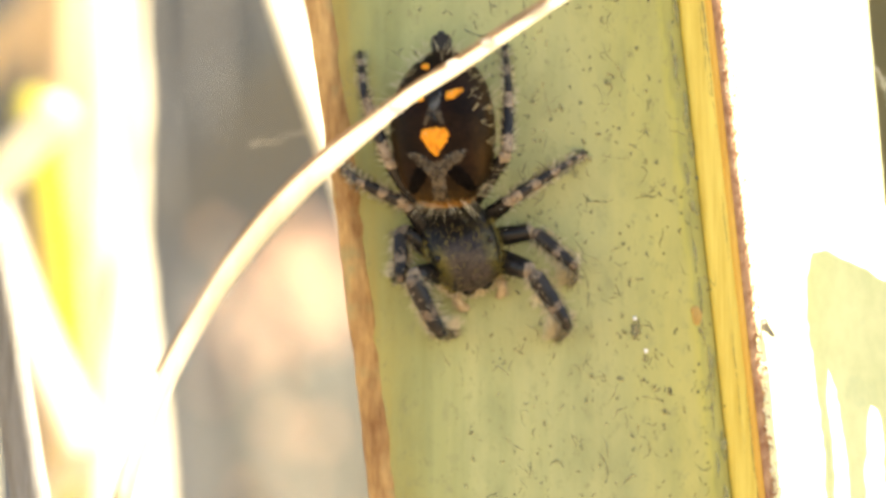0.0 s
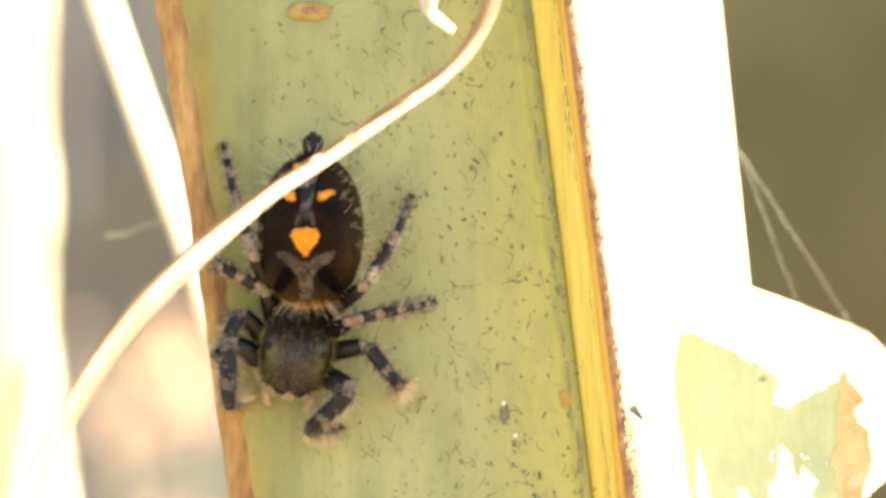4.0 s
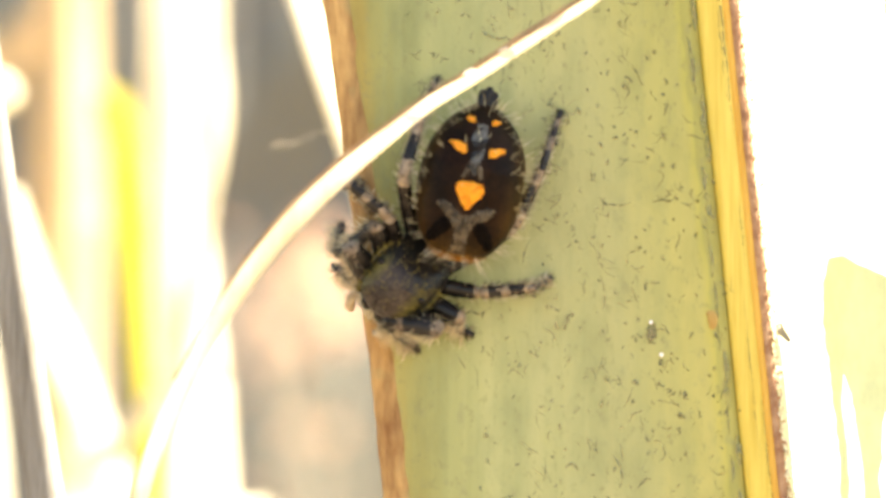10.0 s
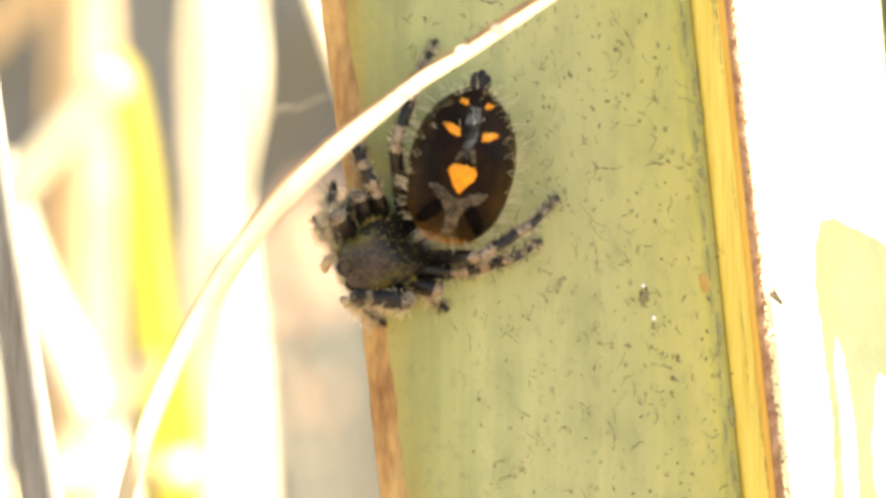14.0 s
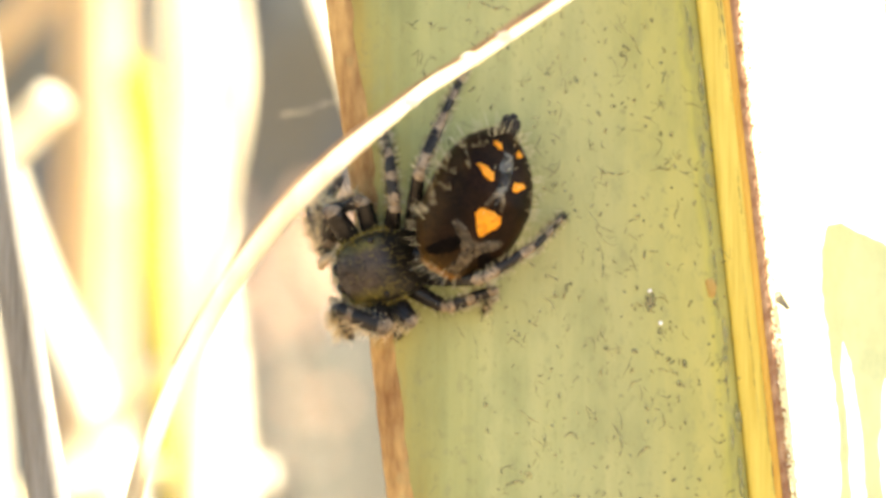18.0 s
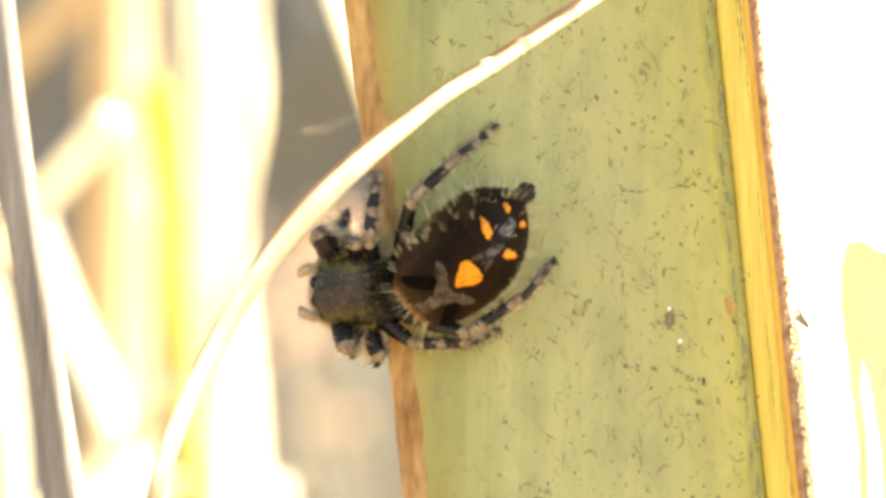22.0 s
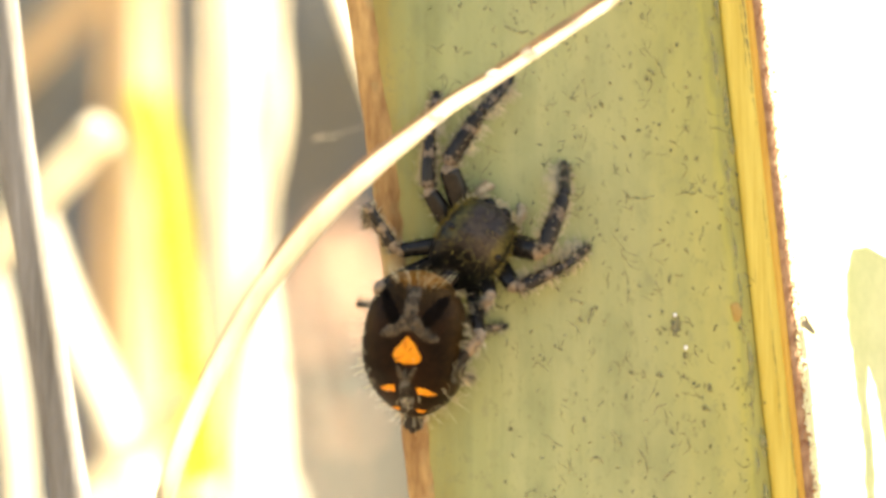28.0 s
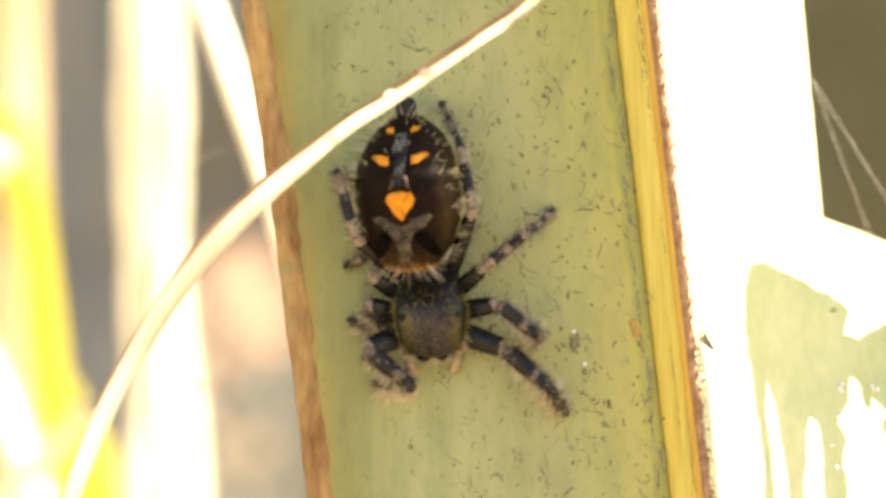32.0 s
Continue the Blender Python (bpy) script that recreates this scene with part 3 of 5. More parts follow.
for fx, fy, fl in ((1455, 42, 30), (1463, 100, 8), (1440, 130, 7), (1412, 700, 7)):
    fd = 0.1 + 12.5 * (fx - edge_right(fy) + 4) / (1575 + 0.0816 * fy - edge_right(fy)) - 0.25
    part("fleck", tube([deep_at(fx, fy, fd), deep_at(fx + 4, fy + fl, fd)], 0.00003, 4, 5), RUST, STALK)


def leaf_stub():
    root = thing("leaf_stub", "cut pale leaf base in sun with torn brown-edged skin", "plant")
    deep = lambda x, y: 1.8 + 0.0215 * (x - 1400) + 0.0125 * (900 - min(y, 900))
    part("sheath", flat_polygon([(1400, 330), (1500, 322), (1601, 322), (1680, 352), (1780, 395), (1815, 412), (1842, 440), (1850, 500), (1850, 610), (1838, 668), (1780, 720), (1760, 900), (1400, 900)], deep, 0.0006), SIDE, root, "smooth sunlit sheath")
    part("sheath", flat_polygon([(1400, 902), (1760, 902), (1790, 1400), (1400, 1400)], deep, 0.0006), SIDE, root, "smooth sunlit sheath")
    skin = lambda x, y: 1.7 - 0.002 * (x - 1466)
    torn = [(1478, 404), (1500, 402), (1560, 432), (1625, 466), (1652, 490), (1640, 530), (1668, 540), (1700, 520), (1772, 484), (1776, 600), (1772, 700), (1768, 1300), (1762, 1300)]
    # long tears that let the sunlit sheath show through
    torn += [(1760, 930), (1752, 800), (1730, 740), (1706, 700), (1716, 672), (1690, 640), (1684, 668), (1664, 612), (1652, 604), (1646, 650), (1630, 690), (1644, 720), (1634, 760), (1646, 800), (1630, 860), (1628, 960), (1640, 1300)]
    torn += [(1632, 1300), (1622, 1000), (1614, 860), (1602, 790), (1600, 720), (1590, 684), (1580, 676), (1570, 710), (1574, 760), (1566, 800), (1576, 900), (1580, 1300)]
    torn += [(1552, 1300), (1548, 920), (1538, 800), (1530, 720), (1518, 650), (1504, 610), (1499, 640), (1508, 720), (1514, 830), (1524, 1000), (1530, 1300)]
    torn += [(1512, 1300), (1496, 760), (1478, 600), (1466, 520), (1464, 450)]
    part("torn_skin", flat_polygon(torn, skin, 0.0002, 2.5), FLAP, root, "torn yellow-green skin in shade")
    part("dead_rim", flat_polygon([(1764, 488), (1774, 478), (1792, 520), (1806, 530), (1790, 548), (1812, 600), (1810, 640), (1798, 690), (1776, 726), (1754, 690), (1746, 640), (1754, 570)], lambda x, y: skin(x, y) - 0.12, 0.0002, 7, 4), DEADRIM, root, "jagged orange-brown dead rim")
    rng = random.Random(3)
    # sun glints on the torn skin, modelled as small white dots
    for i in range(26):
        x, y = rng.uniform(1590, 1760), rng.uniform(610, 900)
        part("glint_dot", ellipsoid(((x - 784) / 35000, (skin(x, y) - 0.1) * MM, EYE + (441 - y) / 35000), (rng.uniform(2, 6) / 35000, 0.0001, rng.uniform(2, 6) / 35000), 10, 8), GLINT, root)
    part("pit", ellipsoid(((1628 - 784) / 35000, (skin(1628, 480) - 0.02) * MM, EYE + (441 - 486) / 35000), (9 / 35000, 0.00006, 5 / 35000), 10, 8), MARK, root)


leaf_stub()


def silk_threads():
    root = thing("spider_silk", "fine beaded silk threads strung from stalk to leaf base", "web")
    for a, b, r in (((1588, 75), (1690, 358), 0.2), ((1590, 78), (1785, 397), 0.24)):
        p, q = (deep_at(x, y, d) for (x, y), d in ((a, 13.2), (b, 1.8 + 0.0215 * (b[0] - 1400) + 0.0125 * (900 - b[1]))))
        part("thread", tube([p, (p + q) / 2 + Vector((0, 0, -0.00006)), q], 0.6 * r / 35000, 8, 6), SILK, root)
        for i in range(34):
            u = (i + 0.8 * noise.noise((i * 1.7, r, 0))) / 34
            part("bead", ellipsoid(p.lerp(q, max(0.02, u)), ((1.0 + 0.8 * noise.noise((i * 3.3, r, 5))) * 5.6 * r / 35000,) * 3, 8, 6), SILK, root)


silk_threads()


def knot():
    """Dry curled flower husks where the thin blade bends."""
    p = at(1085, -140, 0.955)
    ob = part("husk", ribbon([Vector((0, 0, 0)), Vector((-0.0012, -0.0003, 0.0011)), Vector((-0.0008, -0.0006, 0.0026)), Vector((0.0006, 0, 0.0034)), Vector((0.0018, 0, 0.0024))], 0.0011, 24, (0.5, -0.6, 0.4), 0.00008, 0.0001, lambda s: 0.4 + 0.7 * math.sin(math.pi * s)), STRAW)
    ob.location = p
    tagged(ob, "curled dry straw husk on the thin blade", "grass husk")
    part("anther", ellipsoid((0.0008, -0.0002, -0.0008), (0.00028, 0.00028, 0.00042), 10, 8), GOLD, ob)


knot()


# ---- dead leaves and stems far behind ----
def far_litter():
    rng = random.Random(21)
    spots = [(600, 535, 3.0, 50), (548, 470, 3.1, 48), (500, 560, 3.2, 46), (450, 520, 3.2, 52), (520, 430, 3.4, 48), (590, 450, 3.5, 40)]
    spots += [(560, 380, 3.6, 44), (630, 420, 3.6, 40), (610, 490, 3.3, 46), (560, 560, 3.4, 34), (480, 470, 3.6, 44)]
    # small sunlit scraps
    spots += [(419, 370, 2.9, 17), (508, 450, 3.0, 18), (571, 425, 2.8, 20), (616, 550, 2.9, 21), (598, 720, 3.0, 23), (526, 712, 3.1, 21), (463, 495, 3.0, 18), (472, 585, 2.9, 19), (418, 640, 3.0, 20), (382, 540, 3.1, 19), (543, 725, 2.8, 15), (525, 617, 3.2, 20), (640, 690, 3.2, 12), (575, 800, 3.0, 14), (480, 830, 3.1, 17), (655, 480, 3.3, 13)]
    for x, y, k, r in spots:
        c = at(x, y, k)
        s = 1.0 * r * k / 35000
        bm = ribbon([Vector((-s, 0, -0.2 * s)), Vector((0, -0.15 * s, 0)), Vector((s, 0, 0.3 * s))], 1.5 * s, 12, (0.35, -0.72, 0.6), 0.0003, 0.1 * s, lambda u: 0.15 + math.sin(math.pi * u) ** 0.7)
        ob = part("dead_leaf", bm, BROWN)
        ob.location = c
        tagged(ob, "curled brown dead leaf caught in the thicket", "dead leaf", "dead leaves in the thicket")
        # the twig that bears it
        part("twig", tube([Vector((0, 0.002, 0)), Vector((0.02, 0.06, -0.12)), Vector((0.03, 0.1, -c.z))], 0.0006, 10, 6), BANK, ob, "thin dull twig")
    for i in range(7):
        k = rng.uniform(2.6, 5.0)
        x = rng.uniform(-300, 700)
        x0 = x + rng.uniform(-250, 250)
        w = stem("weed", "dull shaded stem in the thicket behind", [(x0, -1500), (x, 441), (x - 0.4 * (x0 - x), GROUND(k))], rng.uniform(14, 40), k, GREY, "weed", n=8)
        p = at(x, 441, k) - w.location
        part("leaf", ribbon([p, p + Vector((0.01, -0.004, 0.03)), p + Vector((0.03, -0.006, 0.045))], 0.008, 10, (0.2, -0.8, 0.5), 0.0002, 0.0005, lambda s: 0.2 + math.sin(math.pi * s)), BANK, w)


far_litter()
stem("dry_grass", "tan dead blade leaning overhead", [(190, -120), (60, 20), (-40, 120), (-300, 500), (-600, 3000), (-700, GROUND(2.0))], 62, 2.0, PINK, "grass")


# ---- the spider ----
BLACK = surface("black_cuticle", (0.006, 0.005, 0.005), (0.022, 0.018, 0.015), 1800, rough=0.22, relief=0.3, dist=0.00002, spec=0.28)


def head_plate():
    """Carapace: black behind and round the sides, a brown-grey glossy plate over the head, olive towards its edges."""
    m, t, p, out = nodes_of("dark_scales")
    v = coords(t, (1, 1, 1))
    mott = noise_tex(t, v, 900, 4.0)
    fine = noise_tex(t, v, 6000, 3.0, 0.7)
    plate = ramp(t, mott, [(0.3, (0.022, 0.019, 0.019)), (0.7, (0.088, 0.067, 0.055))])
    olive = ramp(t, mott, [(0.3, (0.040, 0.037, 0.012)), (0.7, (0.15, 0.128, 0.036))])
    sep = t.nodes.new("ShaderNodeSeparateXYZ")
    t.links.new(v, sep.inputs[0])
    wide = t.nodes.new("ShaderNodeMath")
    wide.operation = "ABSOLUTE"
    t.links.new(sep.outputs[0], wide.inputs[0])

    def band(sock, lo, hi):
        r = t.nodes.new("ShaderNodeMapRange")
        r.interpolation_type = "SMOOTHSTEP"
        r.inputs[1].default_value, r.inputs[2].default_value = lo, hi
        t.links.new(sock, r.inputs[0])
        return r.outputs[0]

    col = blend(t, band(wide.outputs[0], 0.0007, 0.0013), plate, olive)
    col = blend(t, band(wide.outputs[0], 0.0013, 0.0017), col, (0.008, 0.007, 0.006))
    col = blend(t, band(sep.outputs[1], -0.0008, 0.0003), (0.010, 0.009, 0.008), col)
    col = blend(t, 1.0, col, ramp(t, fine, [(0.35, (0.55, 0.55, 0.55)), (0.65, (1.3, 1.25, 1.2))]), "MULTIPLY")
    t.links.new(col, p.inputs["Base Color"])
    p.inputs["Roughness"].default_value = 0.3
    p.inputs["Specular IOR Level"].default_value = 0.15
    p.inputs["Coat Weight"].default_value = 0.15
    p.inputs["Coat Roughness"].default_value = 0.32
    t.links.new(bump(t, noise_tex(t, v, 1500, 5.0, 0.65), 0.6, 0.00012), p.inputs["Normal"])
    return m


CARAPACE = head_plate()


def velvet():
    """Abdomen: near black along the back, golden brown round the front and flanks."""
    m, t, p, out = nodes_of("brown_velvet")
    v = coords(t, (1, 1, 1))
    mott = noise_tex(t, v, 700, 4.0)
    fine = noise_tex(t, v, 5000, 3.0, 0.7)
    dark = ramp(t, mott, [(0.35, (0.006, 0.003, 0.0016)), (0.7, (0.022, 0.0095, 0.004))])
    gold = ramp(t, mott, [(0.3, (0.020, 0.012, 0.004)), (0.7, (0.085, 0.050, 0.013))])
    sep = t.nodes.new("ShaderNodeSeparateXYZ")
    t.links.new(v, sep.inputs[0])
    front = t.nodes.new("ShaderNodeMapRange")
    front.inputs[1].default_value, front.inputs[2].default_value = -0.0016, 0.0001
    t.links.new(sep.outputs[1], front.inputs[0])
    wide = t.nodes.new("ShaderNodeMath")
    wide.operation = "ABSOLUTE"
    t.links.new(sep.outputs[0], wide.inputs[0])
    flank = t.nodes.new("ShaderNodeMapRange")
    flank.inputs[1].default_value, flank.inputs[2].default_value = 0.0016, 0.0027
    flank.inputs[4].default_value = 0.7
    t.links.new(wide.outputs[0], flank.inputs[0])
    most = t.nodes.new("ShaderNodeMath")
    most.operation = "MAXIMUM"
    t.links.new(front.outputs[0], most.inputs[0])
    t.links.new(flank.outputs[0], most.inputs[1])
    col = blend(t, most.outputs[0], dark, gold)
    rim = t.nodes.new("ShaderNodeMapRange")
    rim.inputs[1].default_value, rim.inputs[2].default_value = -0.00042, -0.0001
    t.links.new(sep.outputs[1], rim.inputs[0])
    col = blend(t, rim.outputs[0], col, ramp(t, mott, [(0.3, (0.10, 0.042, 0.008)), (0.7, (0.34, 0.15, 0.025))]))
    col = blend(t, 1.0, col, ramp(t, fine, [(0.35, (0.6, 0.6, 0.6)), (0.65, (1.25, 1.2, 1.15))]), "MULTIPLY")
    t.links.new(col, p.inputs["Base Color"])
    p.inputs["Roughness"].default_value = 0.45
    p.inputs["Specular IOR Level"].default_value = 0.07
    t.links.new(bump(t, fine, 0.5, 0.00004), p.inputs["Normal"])
    return m


BELLY = velvet()
RIMHAIR = surface("orange_brown_fringe", (0.22, 0.09, 0.015), (0.48, 0.24, 0.05), 3000, rough=0.7)
BEAN = surface("black_velvet", (0.003, 0.002, 0.002), (0.007, 0.005, 0.004), 2000, rough=0.7, spec=0.03)
TAUPE = surface("taupe_scales", (0.038, 0.027, 0.016), (0.115, 0.085, 0.052), 2200, rough=0.6, worn=(0.6, 1.0))
SILVER = surface("silvery_scales", (0.018, 0.017, 0.013), (0.125, 0.122, 0.112), 1500, rough=0.4, worn=(0.25, 1.0))
SPOT = surface("orange_scales", (0.82, 0.27, 0.008), (0.95, 0.36, 0.015), 4000, rough=0.6)
HAIR = surface("pale_bristle", (0.66, 0.57, 0.38), (0.90, 0.83, 0.64), 2000, rough=0.5, thin=0.4)
BRISTLE = surface("cream_bristle", (0.82, 0.74, 0.52), (0.96, 0.91, 0.74), 2000, rough=0.4, thin=0.5)
LEGPALE = surface("pale_leg_ring", (0.095, 0.068, 0.045), (0.37, 0.28, 0.19), 2600, rough=0.6, relief=0.4, dist=0.00003)
LEGDUSK = surface("dusky_leg_ring", (0.06, 0.044, 0.031), (0.27, 0.20, 0.14), 2600, rough=0.6, relief=0.4, dist=0.00003)
LEGDARK = surface("dark_leg_ring", (0.007, 0.006, 0.006), (0.030, 0.025, 0.022), 1600, rough=0.28, relief=0.4, dist=0.00002, spec=0.25)
PALP = surface("fuzzy_palp", (0.26, 0.20, 0.12), (0.52, 0.42, 0.29), 3000, rough=0.8)
JADE = surface("green_jaw", (0.004, 0.03, 0.015), (0.02, 0.09, 0.045), 2500, rough=0.2)
OLIVE = surface("yellow_olive_fringe", (0.10, 0.08, 0.016), (0.34, 0.27, 0.07), 3000, rough=0.7)
RNG = random.Random(77)


def spike(bm, base, way, length, r=0.000016, sag=0.0, slot=0):
    """One tapered hair."""
    way = way.normalized()
    s = way.cross(Vector((0.3, 0.5, 0.8))).normalized()
    u = way.cross(s)
    ring = [bm.verts.new(base + (s * math.cos(a) + u * math.sin(a)) * r) for a in (0, 2.09, 4.19)]
    mid = [bm.verts.new(base + way * length * 0.55 + Vector((0, 0, -sag * 0.3)) + (s * math.cos(a) + u * math.sin(a)) * r * 0.7) for a in (0, 2.09, 4.19)]
    tip = bm.verts.new(base + way * length + Vector((0, 0, -sag)))
    for i in range(3):
        j = (i + 1) % 3
        for f in (bm.faces.new((ring[i], ring[j], mid[j], mid[i])), bm.faces.new((mid[i], mid[j], tip))):
            f.material_index = slot


def interp(x, table):
    return float(np.interp(x, [a for a, b in table], [b for a, b in table]))


ABD_LEN = 8.6
ABD_W = [(0, 0.3), (0.008, 0.62), (0.022, 0.98), (0.045, 1.34), (0.08, 1.7), (0.13, 2.04), (0.2, 2.34), (0.3, 2.57), (0.42, 2.68), (0.54, 2.64), (0.64, 2.48), (0.73, 2.18), (0.8, 1.8), (0.86, 1.3), (0.9, 0.86), (0.925, 0.5), (0.94, 0.2)]


def abd_point(s, ang, lift=0.0):
    w = interp(s, ABD_W)
    h = w * (0.86 if s < 0.85 else 0.9)
    droop = -1.15 * max(0.0, s - 0.55) / 0.45
    return Vector(((w + lift) * math.sin(ang), -ABD_LEN * s, droop + (h + lift) * math.cos(ang))) * MM


def abd_on(x, y, lift=0.03):
    """A place on the back from millimetres right of the midline and millimetres behind the front."""
    s = y / ABD_LEN
    w = interp(s, ABD_W)
    return abd_point(s, math.asin(max(-0.98, min(0.98, x / w))), lift)


def patch(outline, name, material, parent, label="", n=8, jag=0.06, lift=0.07):
    rng = random.Random(len(outline) + int(outline[0][1] * 10))
    cx = sum(p[0] for p in outline) / len(outline)
    cy = sum(p[1] for p in outline) / len(outline)
    edge = []
    for (x0, y0), (x1, y1) in zip(outline, outline[1:] + outline[:1]):
        for i in range(n):
            u = i / n
            edge.append((x0 + (x1 - x0) * u + rng.uniform(-jag, jag), y0 + (y1 - y0) * u + rng.uniform(-jag, jag)))
    bm = bmesh.new()
    rings = [[bm.verts.new(abd_on(cx + (x - cx) * f, cy + (y - cy) * f, lift if f < 0.95 else lift * 0.2)) for x, y in edge] for f in (1.0, 0.72, 0.4, 0.12)]
    for a, b in zip(rings, rings[1:]):
        for i in range(len(edge)):
            j = (i + 1) % len(edge)
            bm.faces.new((a[i], a[j], b[j], b[i]))
    bm.faces.new(rings[-1])
    bmesh.ops.recalc_face_normals(bm, faces=bm.faces[:])
    return part(name, smooth(bm), material, parent, label)


def oval(x, y, rx, ry, turn=0.0, n=9):
    out = []
    for i in range(n):
        a = 2 * math.pi * i / n
        px, py = rx * math.cos(a), ry * math.sin(a)
        out.append((x + px * math.cos(turn) - py * math.sin(turn), y + px * math.sin(turn) + py * math.cos(turn)))
    return out


def build_abdomen(parent):
    bm = bmesh.new()
    ns, na = 48, 40
    rings = []
    for i in range(ns + 1):
        s = 0.94 * (i / ns) ** 1.25
        rings.append([bm.verts.new(abd_point(s, 2 * math.pi * j / na, 0.008 * noise.noise((i * 0.5, math.sin(j / na * 6.28) * 3, 1)))) for j in range(na)])
    for a, b in zip(rings, rings[1:]):
        for j in range(na):
            k = (j + 1) % na
            bm.faces.new((a[j], a[k], b[k], b[j]))
    bm.faces.new(rings[0][::-1])
    bm.faces.new(rings[-1])
    bmesh.ops.recalc_face_normals(bm, faces=bm.faces[:])
    ab = part("abdomen", smooth(bm), BELLY, parent, "dark brown velvety abdomen with pale bristles")
    # black pair and pale anchor mark near the front
    patch(oval(-1.05, 1.5, 0.37, 0.92, -0.66, 13), "bean_mark", BEAN, ab, "black bean-shaped mark")
    patch(oval(1.05, 1.5, 0.37, 0.92, 0.66, 13), "bean_mark", BEAN, ab, "black bean-shaped mark")
    patch([(-0.4, 0.3), (0.4, 0.3), (0.34, 0.9), (0.36, 1.5), (0.3, 2.1), (0.0, 2.3), (-0.3, 2.1), (-0.36, 1.5), (-0.34, 0.9)], "anchor_mark", TAUPE, ab, "taupe anchor-shaped mark")
    for sx in (-1, 1):
        patch([(sx * 0.04, 1.55), (sx * 0.34, 1.5), (sx * 0.72, 2.0), (sx * 1.3, 2.42), (sx * 1.5, 2.72), (sx * 1.15, 2.85), (sx * 0.6, 2.62), (sx * 0.1, 2.2)], "anchor_mark", TAUPE, ab, lift=0.085)
    # orange spots
    patch([(0.0, 2.5), (0.3, 2.85), (0.62, 3.3), (0.72, 3.65), (0.58, 3.9), (0.2, 3.95), (-0.2, 3.98), (-0.58, 3.9), (-0.72, 3.6), (-0.58, 3.25), (-0.3, 2.85)], "orange_spot", SPOT, ab, "bright orange heart-shaped spot", lift=0.10)
    for sx in (-1, 1):
        patch([(sx * 0.55, 5.3), (sx * 1.0, 5.42), (sx * 1.45, 5.75), (sx * 1.3, 5.9), (sx * 0.9, 5.85), (sx * 0.58, 5.72)], "orange_spot", SPOT, ab, "bright orange spot", lift=0.10, n=4)
        patch(oval(sx * 0.62, 7.1, 0.24, 0.16, sx * 0.5, 7), "orange_spot", SPOT, ab, "small orange spot", lift=0.10, n=4)
    patch([(-0.05, 4.25), (0.05, 4.25), (0.22, 4.9), (0.34, 5.6), (0.36, 6.2), (0.24, 6.9), (-0.24, 6.9), (-0.36, 6.2), (-0.34, 5.6), (-0.22, 4.9)], "silver_stripe", SILVER, ab, "silvery grey stripe")
    for sx in (-1, 1):
        patch([(0.0, 4.95), (sx * 0.14, 4.55), (sx * 0.34, 4.15), (sx * 0.5, 4.1), (sx * 0.44, 4.5), (sx * 0.2, 5.1)], "fork_mark", TAUPE, ab, "short tan fork before the stripe", lift=0.085)
    # fringe round the front
    bm = bmesh.new()
    for i in range(320):
        a = RNG.uniform(-2.0, 2.0)
        s = abs(RNG.gauss(0.02, 0.015)) + 0.006
        p = abd_point(s, a, 0.0)
        spike(bm, p, Vector((math.sin(a) * 0.6, 0.9 + RNG.uniform(-0.2, 0.6), math.cos(a) * 0.35)), RNG.uniform(0.06, 0.17) * MM, 0.000016)
    tagged(part("fringe", bm, RIMHAIR, ab, "orange-brown fringe round the front"), kind="stuff")
    bm = bmesh.new()
    for i in range(56):
        a = RNG.uniform(-1.9, 1.9)
        p = abd_point(RNG.uniform(0.008, 0.05), a, 0.0)
        spike(bm, p, Vector((math.sin(a) * 0.9, 1.0, math.cos(a) * 0.35)), RNG.uniform(0.5, 1.25) * MM, 0.000009, 0.0001)
    # bunches that stand out along both sides
    for i in range(58):
        side = RNG.choice((-1, 1))
        s = RNG.uniform(0.08, 0.92)
        a = side * RNG.uniform(1.2, 1.8)
        way = Vector((math.sin(a) * 1.2, 0.3 - 1.3 * s + RNG.gauss(0, 0.25), RNG.uniform(-0.1, 0.6)))
        for j in range(4):
            p = abd_point(s + RNG.gauss(0, 0.014), a + RNG.gauss(0, 0.06))
            spike(bm, p, way + Vector((0, RNG.gauss(0, 0.24), RNG.gauss(0, 0.15))), RNG.uniform(0.4, 1.2) * MM, 0.0000085, 0.00012)
    for i in range(36):
        a = RNG.uniform(-1.4, 1.4)
        p = abd_point(RNG.uniform(0.84, 0.97), a)
        spike(bm, p, Vector((math.sin(a), -1.0, 0.5 * math.cos(a))), RNG.uniform(0.4, 1.0) * MM, 0.000012)
    for i in range(10):
        s = RNG.uniform(0.3, 0.95)
        a = RNG.uniform(-0.9, 0.9)
        p = abd_point(s, a)
        spike(bm, p, Vector((math.sin(a), -0.7, 0.6)), RNG.uniform(0.35, 0.8) * MM, 0.000016)
    # tufts of longer pale hair along each side of the back
    for site, a0 in ((0.36, 1.15), (0.47, 1.0), (0.56, 1.2), (0.64, 0.85), (0.72, 1.1), (0.79, 0.8), (0.86, 0.7)):
        for side in (-1, 1):
            for i in range(5):
                a = side * (a0 + RNG.gauss(0, 0.10))
                p = abd_point(site + RNG.gauss(0, 0.012), a)
                spike(bm, p, Vector((math.sin(a) * 0.9, RNG.uniform(-0.9, 0.2), 0.5)), RNG.uniform(0.3, 0.8) * MM, 0.000009, 0.00008)
    tagged(part("bristles", bm, BRISTLE, ab, "long pale curved bristles"), kind="stuff")
    bm = bmesh.new()
